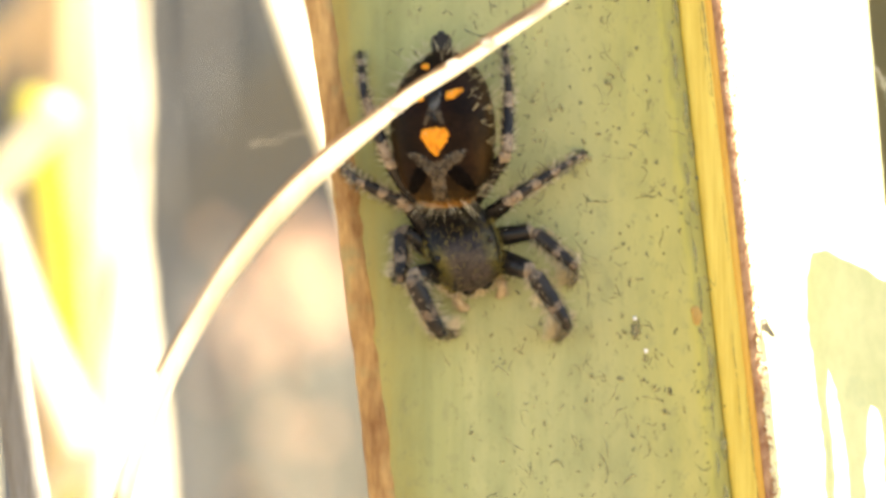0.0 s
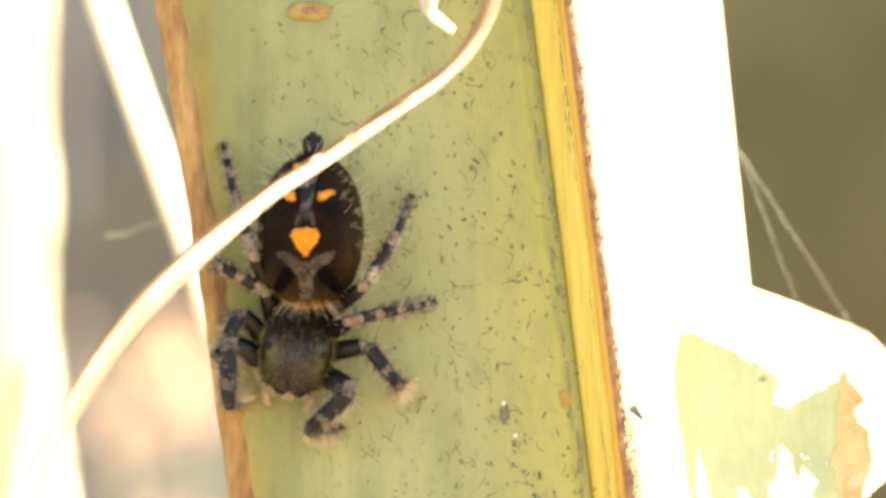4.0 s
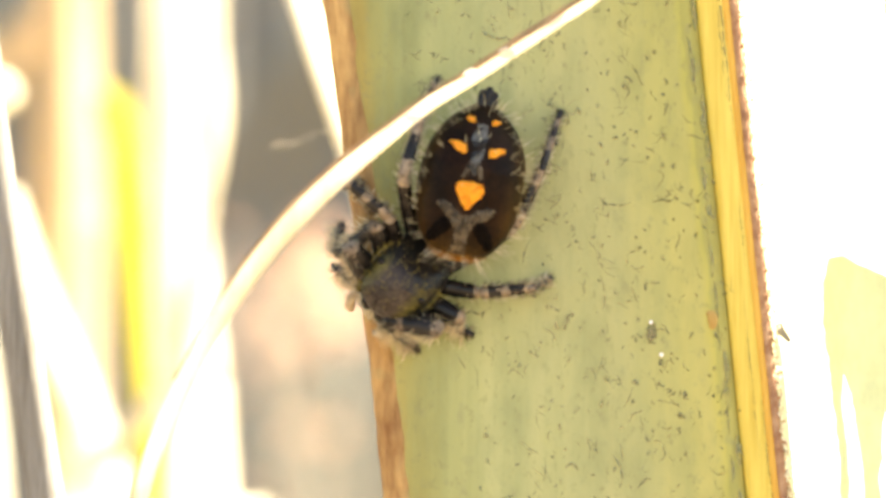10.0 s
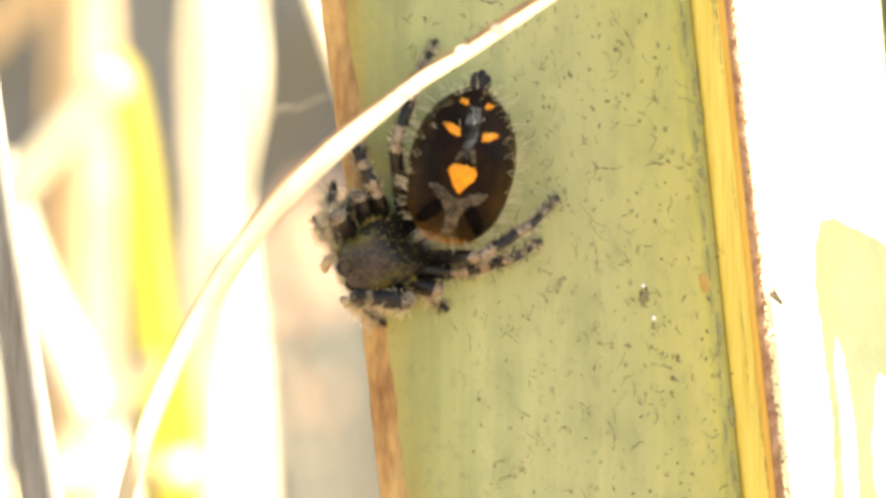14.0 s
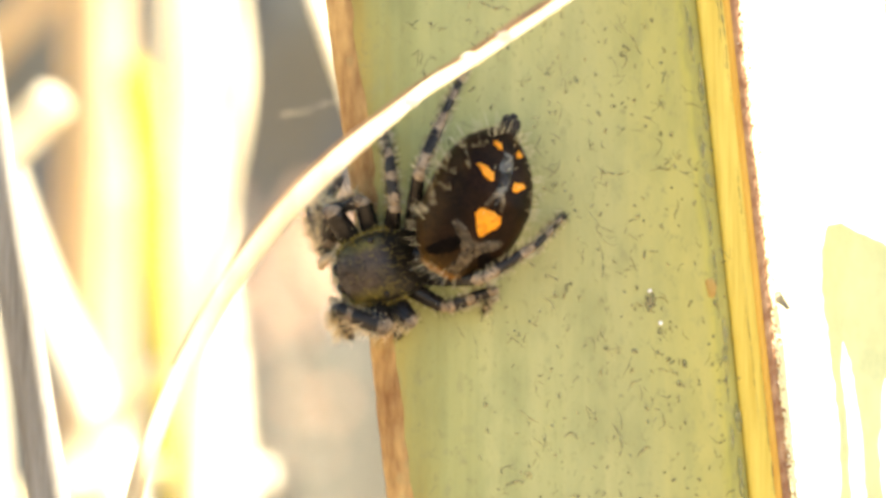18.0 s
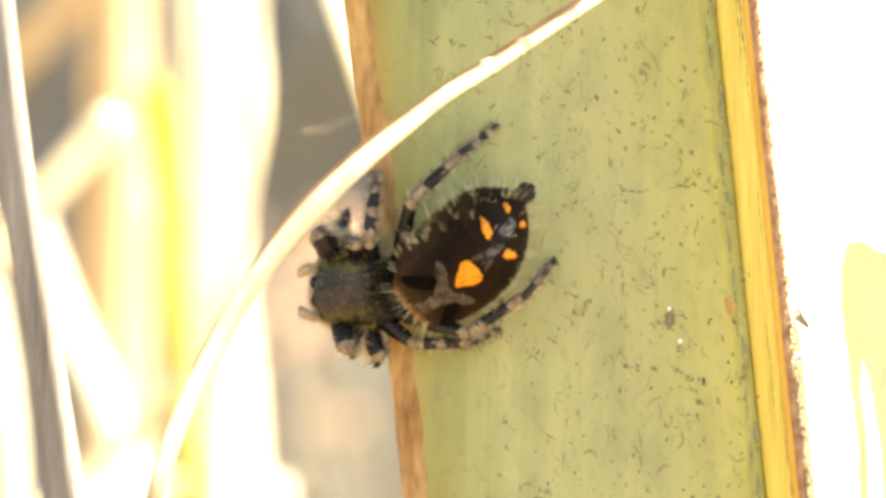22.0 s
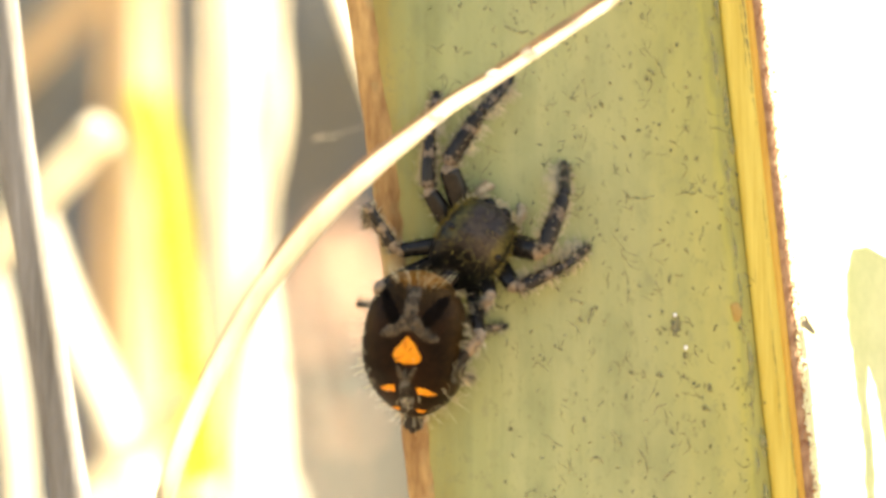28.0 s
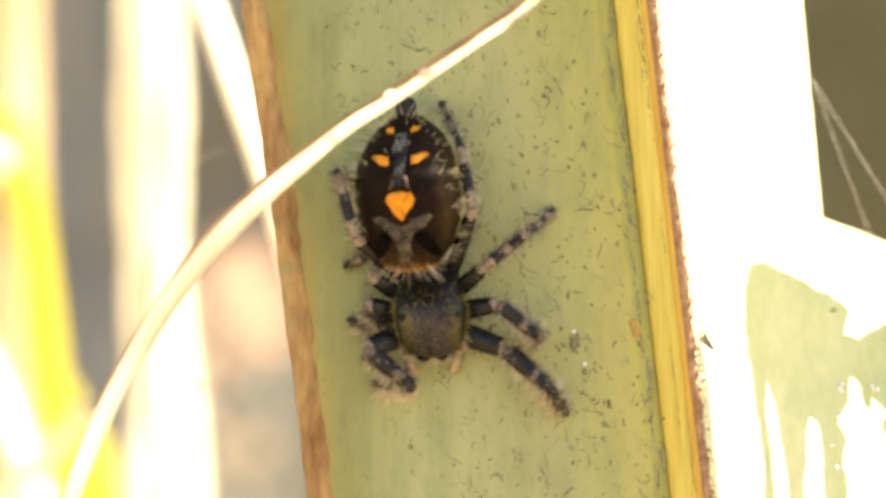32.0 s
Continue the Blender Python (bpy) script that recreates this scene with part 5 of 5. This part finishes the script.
# ---- what moves ----
# seconds; carapace, brow, waist, tail; feet of the right legs front to back, then of the left; their knees; millimetres across and up the stalk
SPIDER_ROWS = [
    (0, 2.08, 1.32, 2.85, -0.77, 1.26, 3.29, 0.86, 11.98, 1.67, -3.05, -0.98, -0.36, -3.93, 5.37, -3.08, 11.11, 6.96, -3.24, 7.65, -0.44, 8.24, 6.07, 4.23, 11.51, -0.52, -0.13, -1.11, 2.33, -0.68, 3.47, -1.47, 5.07, 5.54, 0.08, 5.69, 2.13, 4.06, 3.45, 4.24, 5.97),
    (3.2, 2.08, 1.32, 2.85, -0.77, 1.26, 3.29, 0.86, 11.98, 1.67, -3.05, -0.98, -0.36, -3.93, 5.37, -3.08, 11.11, 6.96, -3.24, 7.65, -0.44, 8.24, 6.07, 4.23, 11.51, -0.52, -0.13, -1.11, 2.33, -0.68, 3.47, -1.47, 5.07, 5.54, 0.08, 5.69, 2.13, 4.06, 3.45, 4.24, 5.97),
    (3.6, 0.83, 1.14, 0.96, -1.09, 1.08, 2.99, 1.17, 11.68, -1.12, -2.77, -3.52, 0.56, -3.65, 4.98, -3.18, 10.97, 4.28, -3.92, 5.46, -1.46, 8.08, 6.02, 6.20, 8.25, -2.38, 0.76, -1.97, 2.67, -0.96, 3.37, -1.79, 5.09, 3.68, -0.71, 4.20, 1.22, 4.02, 2.85, 3.32, 3.38),
    (4, 0.38, 0.67, -0.00, -1.37, 1.07, 2.66, 1.29, 11.38, -2.38, -2.04, -3.43, 0.12, -3.54, 4.97, -3.14, 11.02, 2.59, -3.28, 5.48, -1.25, 7.36, 2.91, 6.29, 8.28, -3.04, 1.03, -2.44, 2.61, -1.14, 3.64, -1.68, 5.22, 3.11, -1.43, 3.89, 0.78, 3.11, 2.05, 3.36, 3.13),
    (7.5, 0.23, 0.62, -0.19, -1.43, 1.03, 2.61, 1.27, 11.27, -2.45, -2.11, -3.57, 0.04, -3.71, 4.89, -3.36, 10.95, 2.38, -3.31, 5.46, -1.36, 7.32, 2.99, 6.18, 8.36, -3.07, 1.03, -2.26, 2.65, -1.25, 3.50, -1.80, 5.44, 3.06, -1.47, 3.72, 0.75, 3.10, 2.02, 3.23, 3.10),
    (8.4, 0.23, 0.62, -0.19, -1.43, 1.03, 2.61, 1.27, 11.27, -2.45, -2.11, -3.57, 0.04, -3.71, 4.89, -3.36, 10.95, 2.38, -3.31, 5.46, -1.36, 7.32, 2.99, 6.18, 8.36, -3.07, 1.03, -2.26, 2.65, -1.25, 3.50, -1.80, 5.44, 3.06, -1.47, 3.72, 0.75, 3.10, 2.02, 3.23, 3.10),
    (9, 0.20, 0.58, -0.22, -1.44, 1.12, 2.18, 1.21, 11.04, -3.58, -1.65, -4.36, 1.50, -3.35, 4.49, -3.16, 11.06, 1.60, -3.68, 5.56, -1.08, 6.42, 0.23, 6.25, 8.23, -3.36, 1.35, -2.70, 2.77, -1.35, 3.42, -1.63, 4.91, 2.04, -1.74, 3.05, -0.26, 3.20, 1.16, 3.64, 2.73),
    (9.4, -1.65, -0.16, -3.03, -1.72, 0.55, 1.00, 1.94, 9.48, -5.59, 0.52, -5.15, 2.80, -4.28, 4.51, -0.46, 9.78, -0.90, -4.07, 1.67, -3.23, 5.20, -0.16, 5.73, 8.24, -4.44, 1.43, -3.44, 2.65, -2.72, 3.08, -2.49, 4.07, -0.04, -2.51, 1.25, -1.51, 1.89, -0.52, 2.84, 2.42),
    (10, -1.73, -0.17, -3.21, -1.69, 0.87, 0.78, 2.55, 9.19, -5.28, 0.53, -4.86, 2.68, -3.86, 4.54, -0.03, 9.98, -0.97, -3.74, 1.74, -2.93, 5.73, -0.08, 6.18, 8.35, -4.42, 1.48, -3.06, 2.60, -2.43, 2.97, -2.06, 3.97, 0.11, -2.73, 1.25, -2.16, 2.39, -0.87, 3.80, 2.42),
    (13, -1.89, -0.32, -3.52, -1.58, 0.71, 0.54, 2.69, 8.94, -5.38, 1.04, -4.67, 2.62, -3.38, 4.76, 0.24, 10.05, -0.66, -3.86, 1.49, -3.29, 5.62, 0.01, 6.32, 8.21, -4.32, 1.33, -3.24, 1.76, -2.38, 2.76, -1.81, 3.91, -0.09, -2.80, 1.20, -2.37, 2.43, -1.23, 3.91, 2.35),
    (14, -2.37, -0.75, -4.17, -1.83, 0.69, -0.12, 2.63, 8.23, -5.88, 1.17, -4.88, 2.88, -3.46, 4.45, 0.25, 10.02, -2.31, -4.17, 0.83, -3.46, 5.55, -0.06, 6.40, 2.17, -4.65, 1.31, -3.46, 2.31, -2.66, 2.45, -2.08, 3.88, -0.94, -3.12, 0.49, -2.54, 2.20, -1.69, 2.12, -0.83),
    (14.5, -2.70, -1.31, -4.55, -2.28, 0.33, -0.90, 3.28, 6.94, -5.99, 1.00, -5.00, 2.72, -3.43, 4.23, 0.21, 9.67, -3.12, -4.56, 0.02, -3.70, 3.79, -2.83, 6.58, 1.47, -4.85, 1.14, -3.56, 1.95, -2.56, 2.01, -1.85, 3.30, -1.55, -3.84, 0.02, -3.13, 1.16, -2.61, 1.87, -1.63),
    (16.5, -2.74, -1.05, -4.74, -1.68, 0.34, -1.68, 4.19, 6.12, -6.52, 1.83, -4.80, 3.40, -2.52, 5.83, 1.54, 8.98, -4.23, -4.45, -1.94, -4.59, 2.49, -3.31, 6.48, 1.64, -5.09, 1.83, -3.43, 2.32, -2.03, 2.12, -0.95, 3.26, -2.37, -4.02, -1.09, -3.88, 0.49, -3.16, 1.54, -2.02),
    (19, -2.80, -1.03, -4.77, -1.63, 0.23, -1.40, 4.06, 6.31, -6.46, 1.97, -4.83, 3.37, -2.60, 5.71, 1.46, 8.97, -4.31, -4.74, -1.80, -4.54, 2.37, -3.31, 6.43, 1.46, -5.40, 1.89, -3.83, 2.37, -2.09, 1.97, -1.17, 3.09, -2.49, -4.23, -1.14, -3.91, 0.49, -3.11, 1.77, -2.00),
    (19.5, -2.80, -1.03, -4.77, -1.63, 0.23, -1.40, 4.06, 6.31, -6.46, 1.97, -4.83, 3.37, -2.60, 5.71, 1.46, 8.97, -4.31, -4.74, -1.80, -4.54, 2.37, -3.31, 6.43, 1.46, -5.40, 1.89, -3.83, 2.37, -2.09, 1.97, -1.17, 3.09, -2.49, -4.23, -1.14, -3.91, 0.49, -3.11, 1.77, -2.00),
    (20.3, -4.29, -0.53, -6.32, -1.10, -1.46, -1.45, 4.15, 4.85, -6.45, 1.70, -5.33, 3.41, -2.84, 5.55, 2.02, 7.00, -4.81, -4.44, -2.87, -4.11, 2.22, -3.40, 6.52, 1.33, -6.25, 2.04, -4.11, 1.61, -3.20, 1.81, -1.97, 2.49, -4.47, -4.04, -2.52, -3.59, -0.78, -3.71, 1.65, -2.37),
    (21, -5.03, -1.34, -7.11, -1.40, -2.42, -2.53, 3.50, 3.54, -5.92, 2.18, -5.50, 2.60, -4.07, 4.55, 1.92, 6.91, -5.48, -4.48, -4.19, -4.82, 2.09, -3.43, 4.94, 0.15, -7.01, 1.89, -4.63, 1.04, -4.21, 1.12, -2.72, 2.76, -5.62, -4.02, -4.05, -4.30, -1.48, -4.53, 0.52, -3.09),
    (23, -4.79, -1.42, -6.87, -1.48, -2.50, -2.05, 4.04, 3.21, -6.36, 2.00, -5.50, 2.66, -4.07, 4.43, 2.07, 6.95, -5.07, -5.05, -3.76, -5.31, 2.27, -3.36, 5.01, 0.15, -6.93, 1.46, -5.27, 1.03, -4.44, 1.03, -2.62, 2.66, -5.27, -4.68, -3.53, -4.99, -1.21, -4.68, 0.64, -3.68),
    (25.5, -5.37, -1.49, -7.45, -1.67, -4.17, -2.52, 3.46, 0.72, -6.40, 2.19, -5.54, 2.62, -4.26, 3.91, 2.02, 6.86, -5.96, -4.72, -4.68, -5.29, 2.04, -3.31, 5.03, 0.06, -7.03, 1.62, -5.68, 1.19, -4.97, 1.19, -2.92, 2.77, -6.11, -4.18, -4.68, -4.86, -1.82, -5.09, 0.46, -3.66),
    (26.5, -4.12, -0.32, -5.53, 1.10, -2.49, -1.94, 4.87, -6.19, -5.82, 5.06, -2.71, 4.49, 0.55, 1.24, 2.24, -1.87, -9.49, 1.38, -8.93, -1.73, -5.68, -4.98, -2.56, -6.68, -4.69, 3.22, -3.06, 2.73, -1.29, 0.82, -0.23, -0.95, -7.66, 0.25, -7.16, -1.38, -5.25, -3.14, -3.48, -4.20),
    (27.5, -2.87, 0.86, -2.44, 2.91, -3.40, -1.80, -2.99, -8.37, 2.86, 6.35, 2.60, -1.93, 0.34, -4.98, -0.13, -6.43, -4.88, 7.35, -6.53, -0.13, -6.40, -3.27, -6.26, -4.99, 0.98, 0.36, -0.51, -2.03, -0.89, -3.40, -1.26, -3.58, -6.04, 1.35, -5.96, -0.62, -6.11, -2.42, -5.83, -3.56),
    (28, 0.61, 1.33, 1.93, 3.27, -2.13, -0.84, -3.00, -7.41, 5.19, 5.41, 6.47, 1.18, 2.23, -2.84, 0.54, -5.41, 2.54, 9.73, -1.26, 8.96, -4.76, 2.25, -5.22, -1.69, 4.04, 0.89, 2.52, -1.05, 1.44, -1.36, 0.89, -3.07, -1.76, 3.82, -2.04, 4.10, -3.50, 0.91, -4.19, -0.92),
    (28.5, 3.92, 2.66, 5.93, 3.25, 1.91, 0.30, -4.05, -2.23, 10.04, 2.99, 8.10, -0.59, 3.23, -3.36, -0.61, -5.25, 8.97, 10.29, 3.66, 10.32, -0.88, 5.83, -3.73, 2.68, 6.26, 0.85, 4.25, -0.28, 3.13, -1.08, 1.89, -2.44, 4.09, 6.34, 1.60, 5.59, -0.01, 4.00, -0.02, 2.54),
    (28.7, 5.29, 2.74, 7.35, 3.24, 2.82, 0.98, -3.62, -0.41, 10.26, 3.05, 8.88, -1.69, 3.44, -3.56, 0.97, -2.55, 11.67, 9.24, 3.88, 10.32, 3.07, 9.75, -3.17, 3.36, 6.64, 0.59, 4.81, -0.55, 3.92, -0.97, 3.12, -0.85, 6.45, 6.24, 3.62, 5.35, 2.27, 4.67, 0.43, 3.57),
    (29, 6.30, 3.16, 8.39, 3.40, 4.00, 1.72, -2.29, -0.24, 12.12, 1.29, 10.85, -0.07, 4.41, -2.40, 1.58, -2.15, 12.29, 10.21, 8.12, 11.35, 3.03, 9.93, -1.64, 4.52, 7.94, 1.21, 7.14, 0.07, 4.99, 0.08, 3.39, -1.02, 7.30, 6.96, 5.15, 7.08, 3.23, 5.64, 1.62, 4.73),
    (29.3, 7.34, 1.91, 9.37, 1.45, 4.48, 2.49, -2.26, 3.38, 12.59, -1.60, 4.24, -1.51, 4.09, -1.79, 0.62, -0.06, 13.75, 3.26, 12.20, 8.13, 6.13, 6.92, 2.02, 8.51, 7.41, -1.23, 5.39, -0.37, 4.53, -0.22, 3.10, 0.24, 8.66, 3.85, 7.87, 5.42, 5.55, 5.35, 4.72, 5.21),
    (29.6, 5.31, 0.46, 6.68, -1.11, 3.55, 2.04, -3.01, 6.49, 8.52, -5.04, 4.56, -2.76, 0.11, 0.48, -2.42, 3.12, 14.17, -1.46, 11.70, 1.61, 8.80, 8.17, 1.46, 8.42, 4.67, -3.11, 3.11, -1.30, 2.20, 0.39, 1.54, 0.73, 8.89, 1.28, 7.75, 3.08, 5.96, 4.23, 4.39, 5.01),
    (30, 4.50, -0.79, 5.06, -2.80, 2.72, 1.22, 0.50, 9.04, 5.67, -5.51, 0.84, -2.33, 0.66, 0.24, -0.73, 5.11, 12.22, -5.12, 11.46, 0.07, 8.91, 5.98, 3.79, 9.39, 2.17, -3.34, 1.31, -0.51, 1.32, 0.61, 0.30, 1.53, 8.30, -1.71, 7.41, 1.13, 5.96, 2.26, 5.11, 3.75),
    (31, 3.38, -1.22, 3.22, -3.31, 2.61, 0.67, 2.20, 9.36, 0.36, -4.89, -0.54, -1.63, -0.72, 1.20, -0.70, 5.45, 10.53, -6.29, 8.97, -2.60, 9.52, 3.89, 3.86, 9.21, 0.14, -3.15, 0.15, -0.72, 0.67, 0.59, -0.12, 2.22, 7.25, -3.50, 6.75, -0.87, 6.05, 0.88, 5.66, 3.62),
    (32, 3.49, -1.29, 3.61, -3.38, 2.59, 0.80, 2.21, 9.38, 0.66, -4.75, -0.54, -1.57, -0.75, 1.15, -0.48, 5.43, 10.36, -6.41, 8.93, -2.77, 9.77, 3.88, 4.18, 9.33, 0.22, -3.03, 0.24, -0.78, 0.59, 0.56, -0.19, 2.48, 7.56, -3.22, 6.89, -0.84, 6.02, 0.86, 5.70, 3.57),
]


# how far the abdomen rolls towards the spider's left, in degrees
ROLL = [(0, -11), (3.4, -11), (4, -7), (9, -3), (10, 0), (13, 1), (14, 3), (14.5, 10), (16.5, 20), (21, 22), (23, 20), (25.5, 15), (27.5, 20), (28, 9), (28.5, 0), (29, -8), (29.3, 2), (29.6, 0), (30, -13), (31, -13), (32, -11)]


def glide(times, table):
    """Values of the table's columns at the times, by a cubic that never overshoots."""
    ts = np.array([r[0] for r in table])
    vs = np.array([r[1:] for r in table], float)
    d = np.diff(vs, axis=0) / np.diff(ts)[:, None]
    m = np.zeros_like(vs)
    same = d[1:] * d[:-1] > 0
    m[1:-1] = np.where(same, 2 * d[1:] * d[:-1] / np.where(same, d[1:] + d[:-1], 1), 0)
    out = []
    for t in times:
        i = min(max(int(np.searchsorted(ts, t, "right")) - 1, 0), len(ts) - 2)
        h = ts[i + 1] - ts[i]
        u = (t - ts[i]) / h
        out.append((2 * u ** 3 - 3 * u ** 2 + 1) * vs[i] + (u ** 3 - 2 * u ** 2 + u) * h * m[i] + (3 * u ** 2 - 2 * u ** 3) * vs[i + 1] + (u ** 3 - u ** 2) * h * m[i + 1])
    return out


def along(a, b, pole):
    """Pose of a leg piece from a to b (millimetres)."""
    y = (b - a).normalized()
    x = y.cross(pole).normalized()
    z = x.cross(y)
    m = Matrix((x, y, z)).transposed().to_4x4()
    m.translation = a * MM
    return m


def bend_leg(hip, knee, tip, la, lb, lc, out):
    """Knee and ankle of a leg from hip to tip. knee: where it stands seen from above; its height follows from the thigh's length."""
    start, aim = Vector((knee.x - hip.x, knee.y - hip.y)), Vector((tip.x - hip.x, tip.y - hip.y))
    for i in range(21):
        # a foot too far off draws the knee towards it
        flat = start.lerp(aim, i / 20)
        if flat.length > la * 0.97:
            flat = flat.normalized() * la * 0.97
        k = hip + Vector((flat.x, flat.y, min(2.9, math.sqrt(la * la - flat.length_squared))))
        k = hip + (k - hip).normalized() * la
        gap = (tip - k).length
        if gap < (lb + lc) * 0.985:
            break
    if gap > (lb + lc) * 0.985:
        tip = k + (tip - k) * ((lb + lc) * 0.985 / gap)
    way = tip - k
    # a foot drawn in close folds its leg beneath the body
    spread = min(1.0, max(0.0, (math.hypot(way.x, way.y) - 1.2) / 1.8))
    dist = max(way.length, abs(lb - lc) + 0.05)
    way = way.normalized()
    tip = k + way * dist
    cosa = max(-1.0, min(1.0, (lb * lb + dist * dist - lc * lc) / (2 * lb * dist)))
    side = 0.25 * spread - 0.9 * (1 - spread)
    # a leg that would tower over the body leans over instead
    for lean in (0.0, 0.5, 1.0, 1.8, 3.0):
        pole = Vector(((side + lean) * out.x, (side + lean) * out.y, 1.0)).normalized()
        up = (pole - way * pole.dot(way)).normalized()
        ankle = k + way * (lb * cosa) + up * (lb * math.sqrt(1 - cosa * cosa))
        if ankle.z < 3.9:
            break
    return k, ankle, tip, pole


def spider_moves():
    table = []
    last_h = last_a = None
    for row in SPIDER_ROWS:
        t, v = row[0], row[1:]
        c, h, p, s = (Vector(v[i:i + 2]) for i in (0, 2, 4, 6))
        head = math.atan2((h - c).y, (h - c).x)
        tail = math.atan2((p - s).y, (p - s).x)
        if last_h is not None:
            head += 2 * math.pi * round((last_h - head) / (2 * math.pi))
        if last_a is None:
            last_a = head
        tail += 2 * math.pi * round((last_a - tail) / (2 * math.pi))
        last_h, last_a = head, tail
        tip = max(0.0, 0.25 * (8.4 - (p - s).length))
        table.append((t, c.x, c.y, head, p.x, p.y, tail, min(tip, 0.36), radians(interp(t, ROLL)), *v[8:]))
    times = sorted({round(i * 0.2, 2) for i in range(161)} | {r[0] for r in table})
    rows = {ob: [] for ob in (spider, abdomen)}
    for limb in limbs:
        for ob in limb[2:]:
            rows[ob] = []
    for t, v in zip(times, glide(times, table)):
        cx, cy, head, px, py, tail, tip, roll = v[:8]
        # the body's frame: Y along the heading, Z out of the stalk towards the open side
        fwd = Vector((math.cos(head), 0, math.sin(head)))
        outw = Vector((0, -1, 0))
        right = fwd.cross(outw)
        m = Matrix((right, fwd, outw)).transposed().to_4x4()
        m.translation = Vector((cx * MM, -0.15 * MM, EYE + cy * MM))
        inv = m.inverted()
        rows[spider].append((t, m))

        def local(x, y, lift=0.0):
            q = inv @ Vector((x * MM, -0.15 * MM, EYE + y * MM)) / MM
            return Vector((q.x, q.y, q.z + lift))

        w = local(px, py)
        rows[abdomen].append((t, Matrix.Translation(Vector((w.x, w.y, 2.55 + 3.6 * math.sin(tip))) * MM) @ pose(0, 0, 0, 0, 0, math.degrees(tail - head)) @ Matrix.Translation((0, 2.0 * math.sin(tip) * MM, 0)) @ pose(0, 0, 0, math.degrees(tip), -math.degrees(roll), 0)))
        for k, (side, n_leg, thigh, shank, foot) in enumerate(limbs):
            hx, hy, la, lb, lc, r = LEGS[n_leg]
            hip = Vector((side * hx, hy, HIP_Z))
            fx, fy = v[8 + 2 * k], v[9 + 2 * k]
            over = (edge_left(441 - fy * 35) + 10 - (784 + fx * 35)) / 35
            tipp = local(fx, fy, 0.12 - max(0.0, min(1.2, 0.6 * over)))
            knee, ankle, tipp, pole = bend_leg(hip, local(v[24 + 2 * k], v[25 + 2 * k]), tipp, la, lb, lc, Vector((side, 0.35 * hy, 0)).normalized())
            rows[thigh].append((t, along(hip, knee, pole)))
            rows[shank].append((t, along(knee, ankle, pole)))
            rows[foot].append((t, along(ankle, tipp, pole)))
    for ob, keyed in rows.items():
        walk(ob, keyed)


def sway(ob, table):
    """Rocks a plant in the wind about its foot: seconds, map units across at the lens's height, and how far it sinks."""
    base = ob.matrix_basis.copy()
    k = (base.translation.y + AWAY) / AWAY
    rise = EYE - base.translation.z
    rows = []
    for t, dx, *sink in table:
        ang = math.atan2(dx * k / 35000, max(rise, 0.05))
        rows.append((t, base @ pose(0, 0, -sink[0] * k / 35000 if sink else 0, 0, math.degrees(ang), 0)))
    walk(ob, rows)


def motions():
    spider_moves()
    sway(main_stem, [(0, -165), (1, -145), (2, -125), (4, -92), (7, -92), (9, -118), (10, -75), (11, -50), (12, -58), (13, -38), (14, 5), (15.5, -10), (17, -48), (19, -39), (20, -38), (21, -86), (22, -45), (23, -45), (24, -100), (25, -62), (25.5, -72), (27, -40), (28, -15), (29, 8), (30, 0), (31, 0), (32, 16)])
    sway(yellow_blade, [(0, -140), (2, -115), (4, -86), (7, -80), (9, -60), (11, -25), (13, -18), (17, -4), (19, 0), (21, 0), (23, -4), (25, -14), (28, -20), (30, -50), (32, -80)])
    sway(pale_stem, [(0, -25), (4, -60), (9, -70), (11, -30), (13, -18), (17, -4), (19, 0), (23, 5), (28, 18), (32, -20)])
    sway(sliver, [(0, -26), (4, -45), (9, -30), (13, 4), (19, 0), (28, 10), (30, -15), (32, -40)])
    sway(side_blade, [(0, -170), (2, -120), (4, -92), (7, -90), (9, -110), (10, -60), (11, -30), (12, -35), (13, -14), (14, 20), (17, -16), (19, -14), (21, -62), (22, -20), (23, -22), (24, -75), (25, -38), (25.5, -46), (27, -10), (28, 6), (30, -62), (31, -30), (32, 0)])
    sway(cross_blade, [(0, -60, 130), (4, -50, 120), (8, -40, 120), (9.2, -30, 90), (10.5, 0, 0), (19, 0, 0), (28, 5, 0), (29, 0, 30), (30.5, -40, 110), (32, -40, 110)])
    sway(ochre_blade, [(0, -140), (4, -90), (9, -60), (11, 0), (19, 0), (28, 0), (30, -40), (32, -70)])
    sway(front_blade, [(0, 0, -28), (2, 0, -18), (4, 0, -15), (7.5, 0, -26), (10, 0, -16), (12, 0, 0), (14, 0, 6), (16.5, 0, 12), (19, 0, 4), (21, 0, -8), (25.5, 0, -15), (28, 0, -4), (29, 0, 4), (30, 0, 4), (32, 0, 0)])
    sway(stub, [(0, -60, 0), (4, -60, 0), (9, -150, -20), (10, -188, -35), (11.5, -110, -10), (13, -26, 0), (14, 20, 0), (16.5, -60, 20), (17.5, -84, 30), (18.5, -108, 40), (19.5, -70, 40), (21, -119, 60), (22, -30, 40), (23, -60, 60), (23.5, -150, 95), (25, -150, 100), (27.5, 10, 45), (28, -60, 45), (29, -26, 60), (30.5, -60, 50), (32, -55, 45)])


motions()
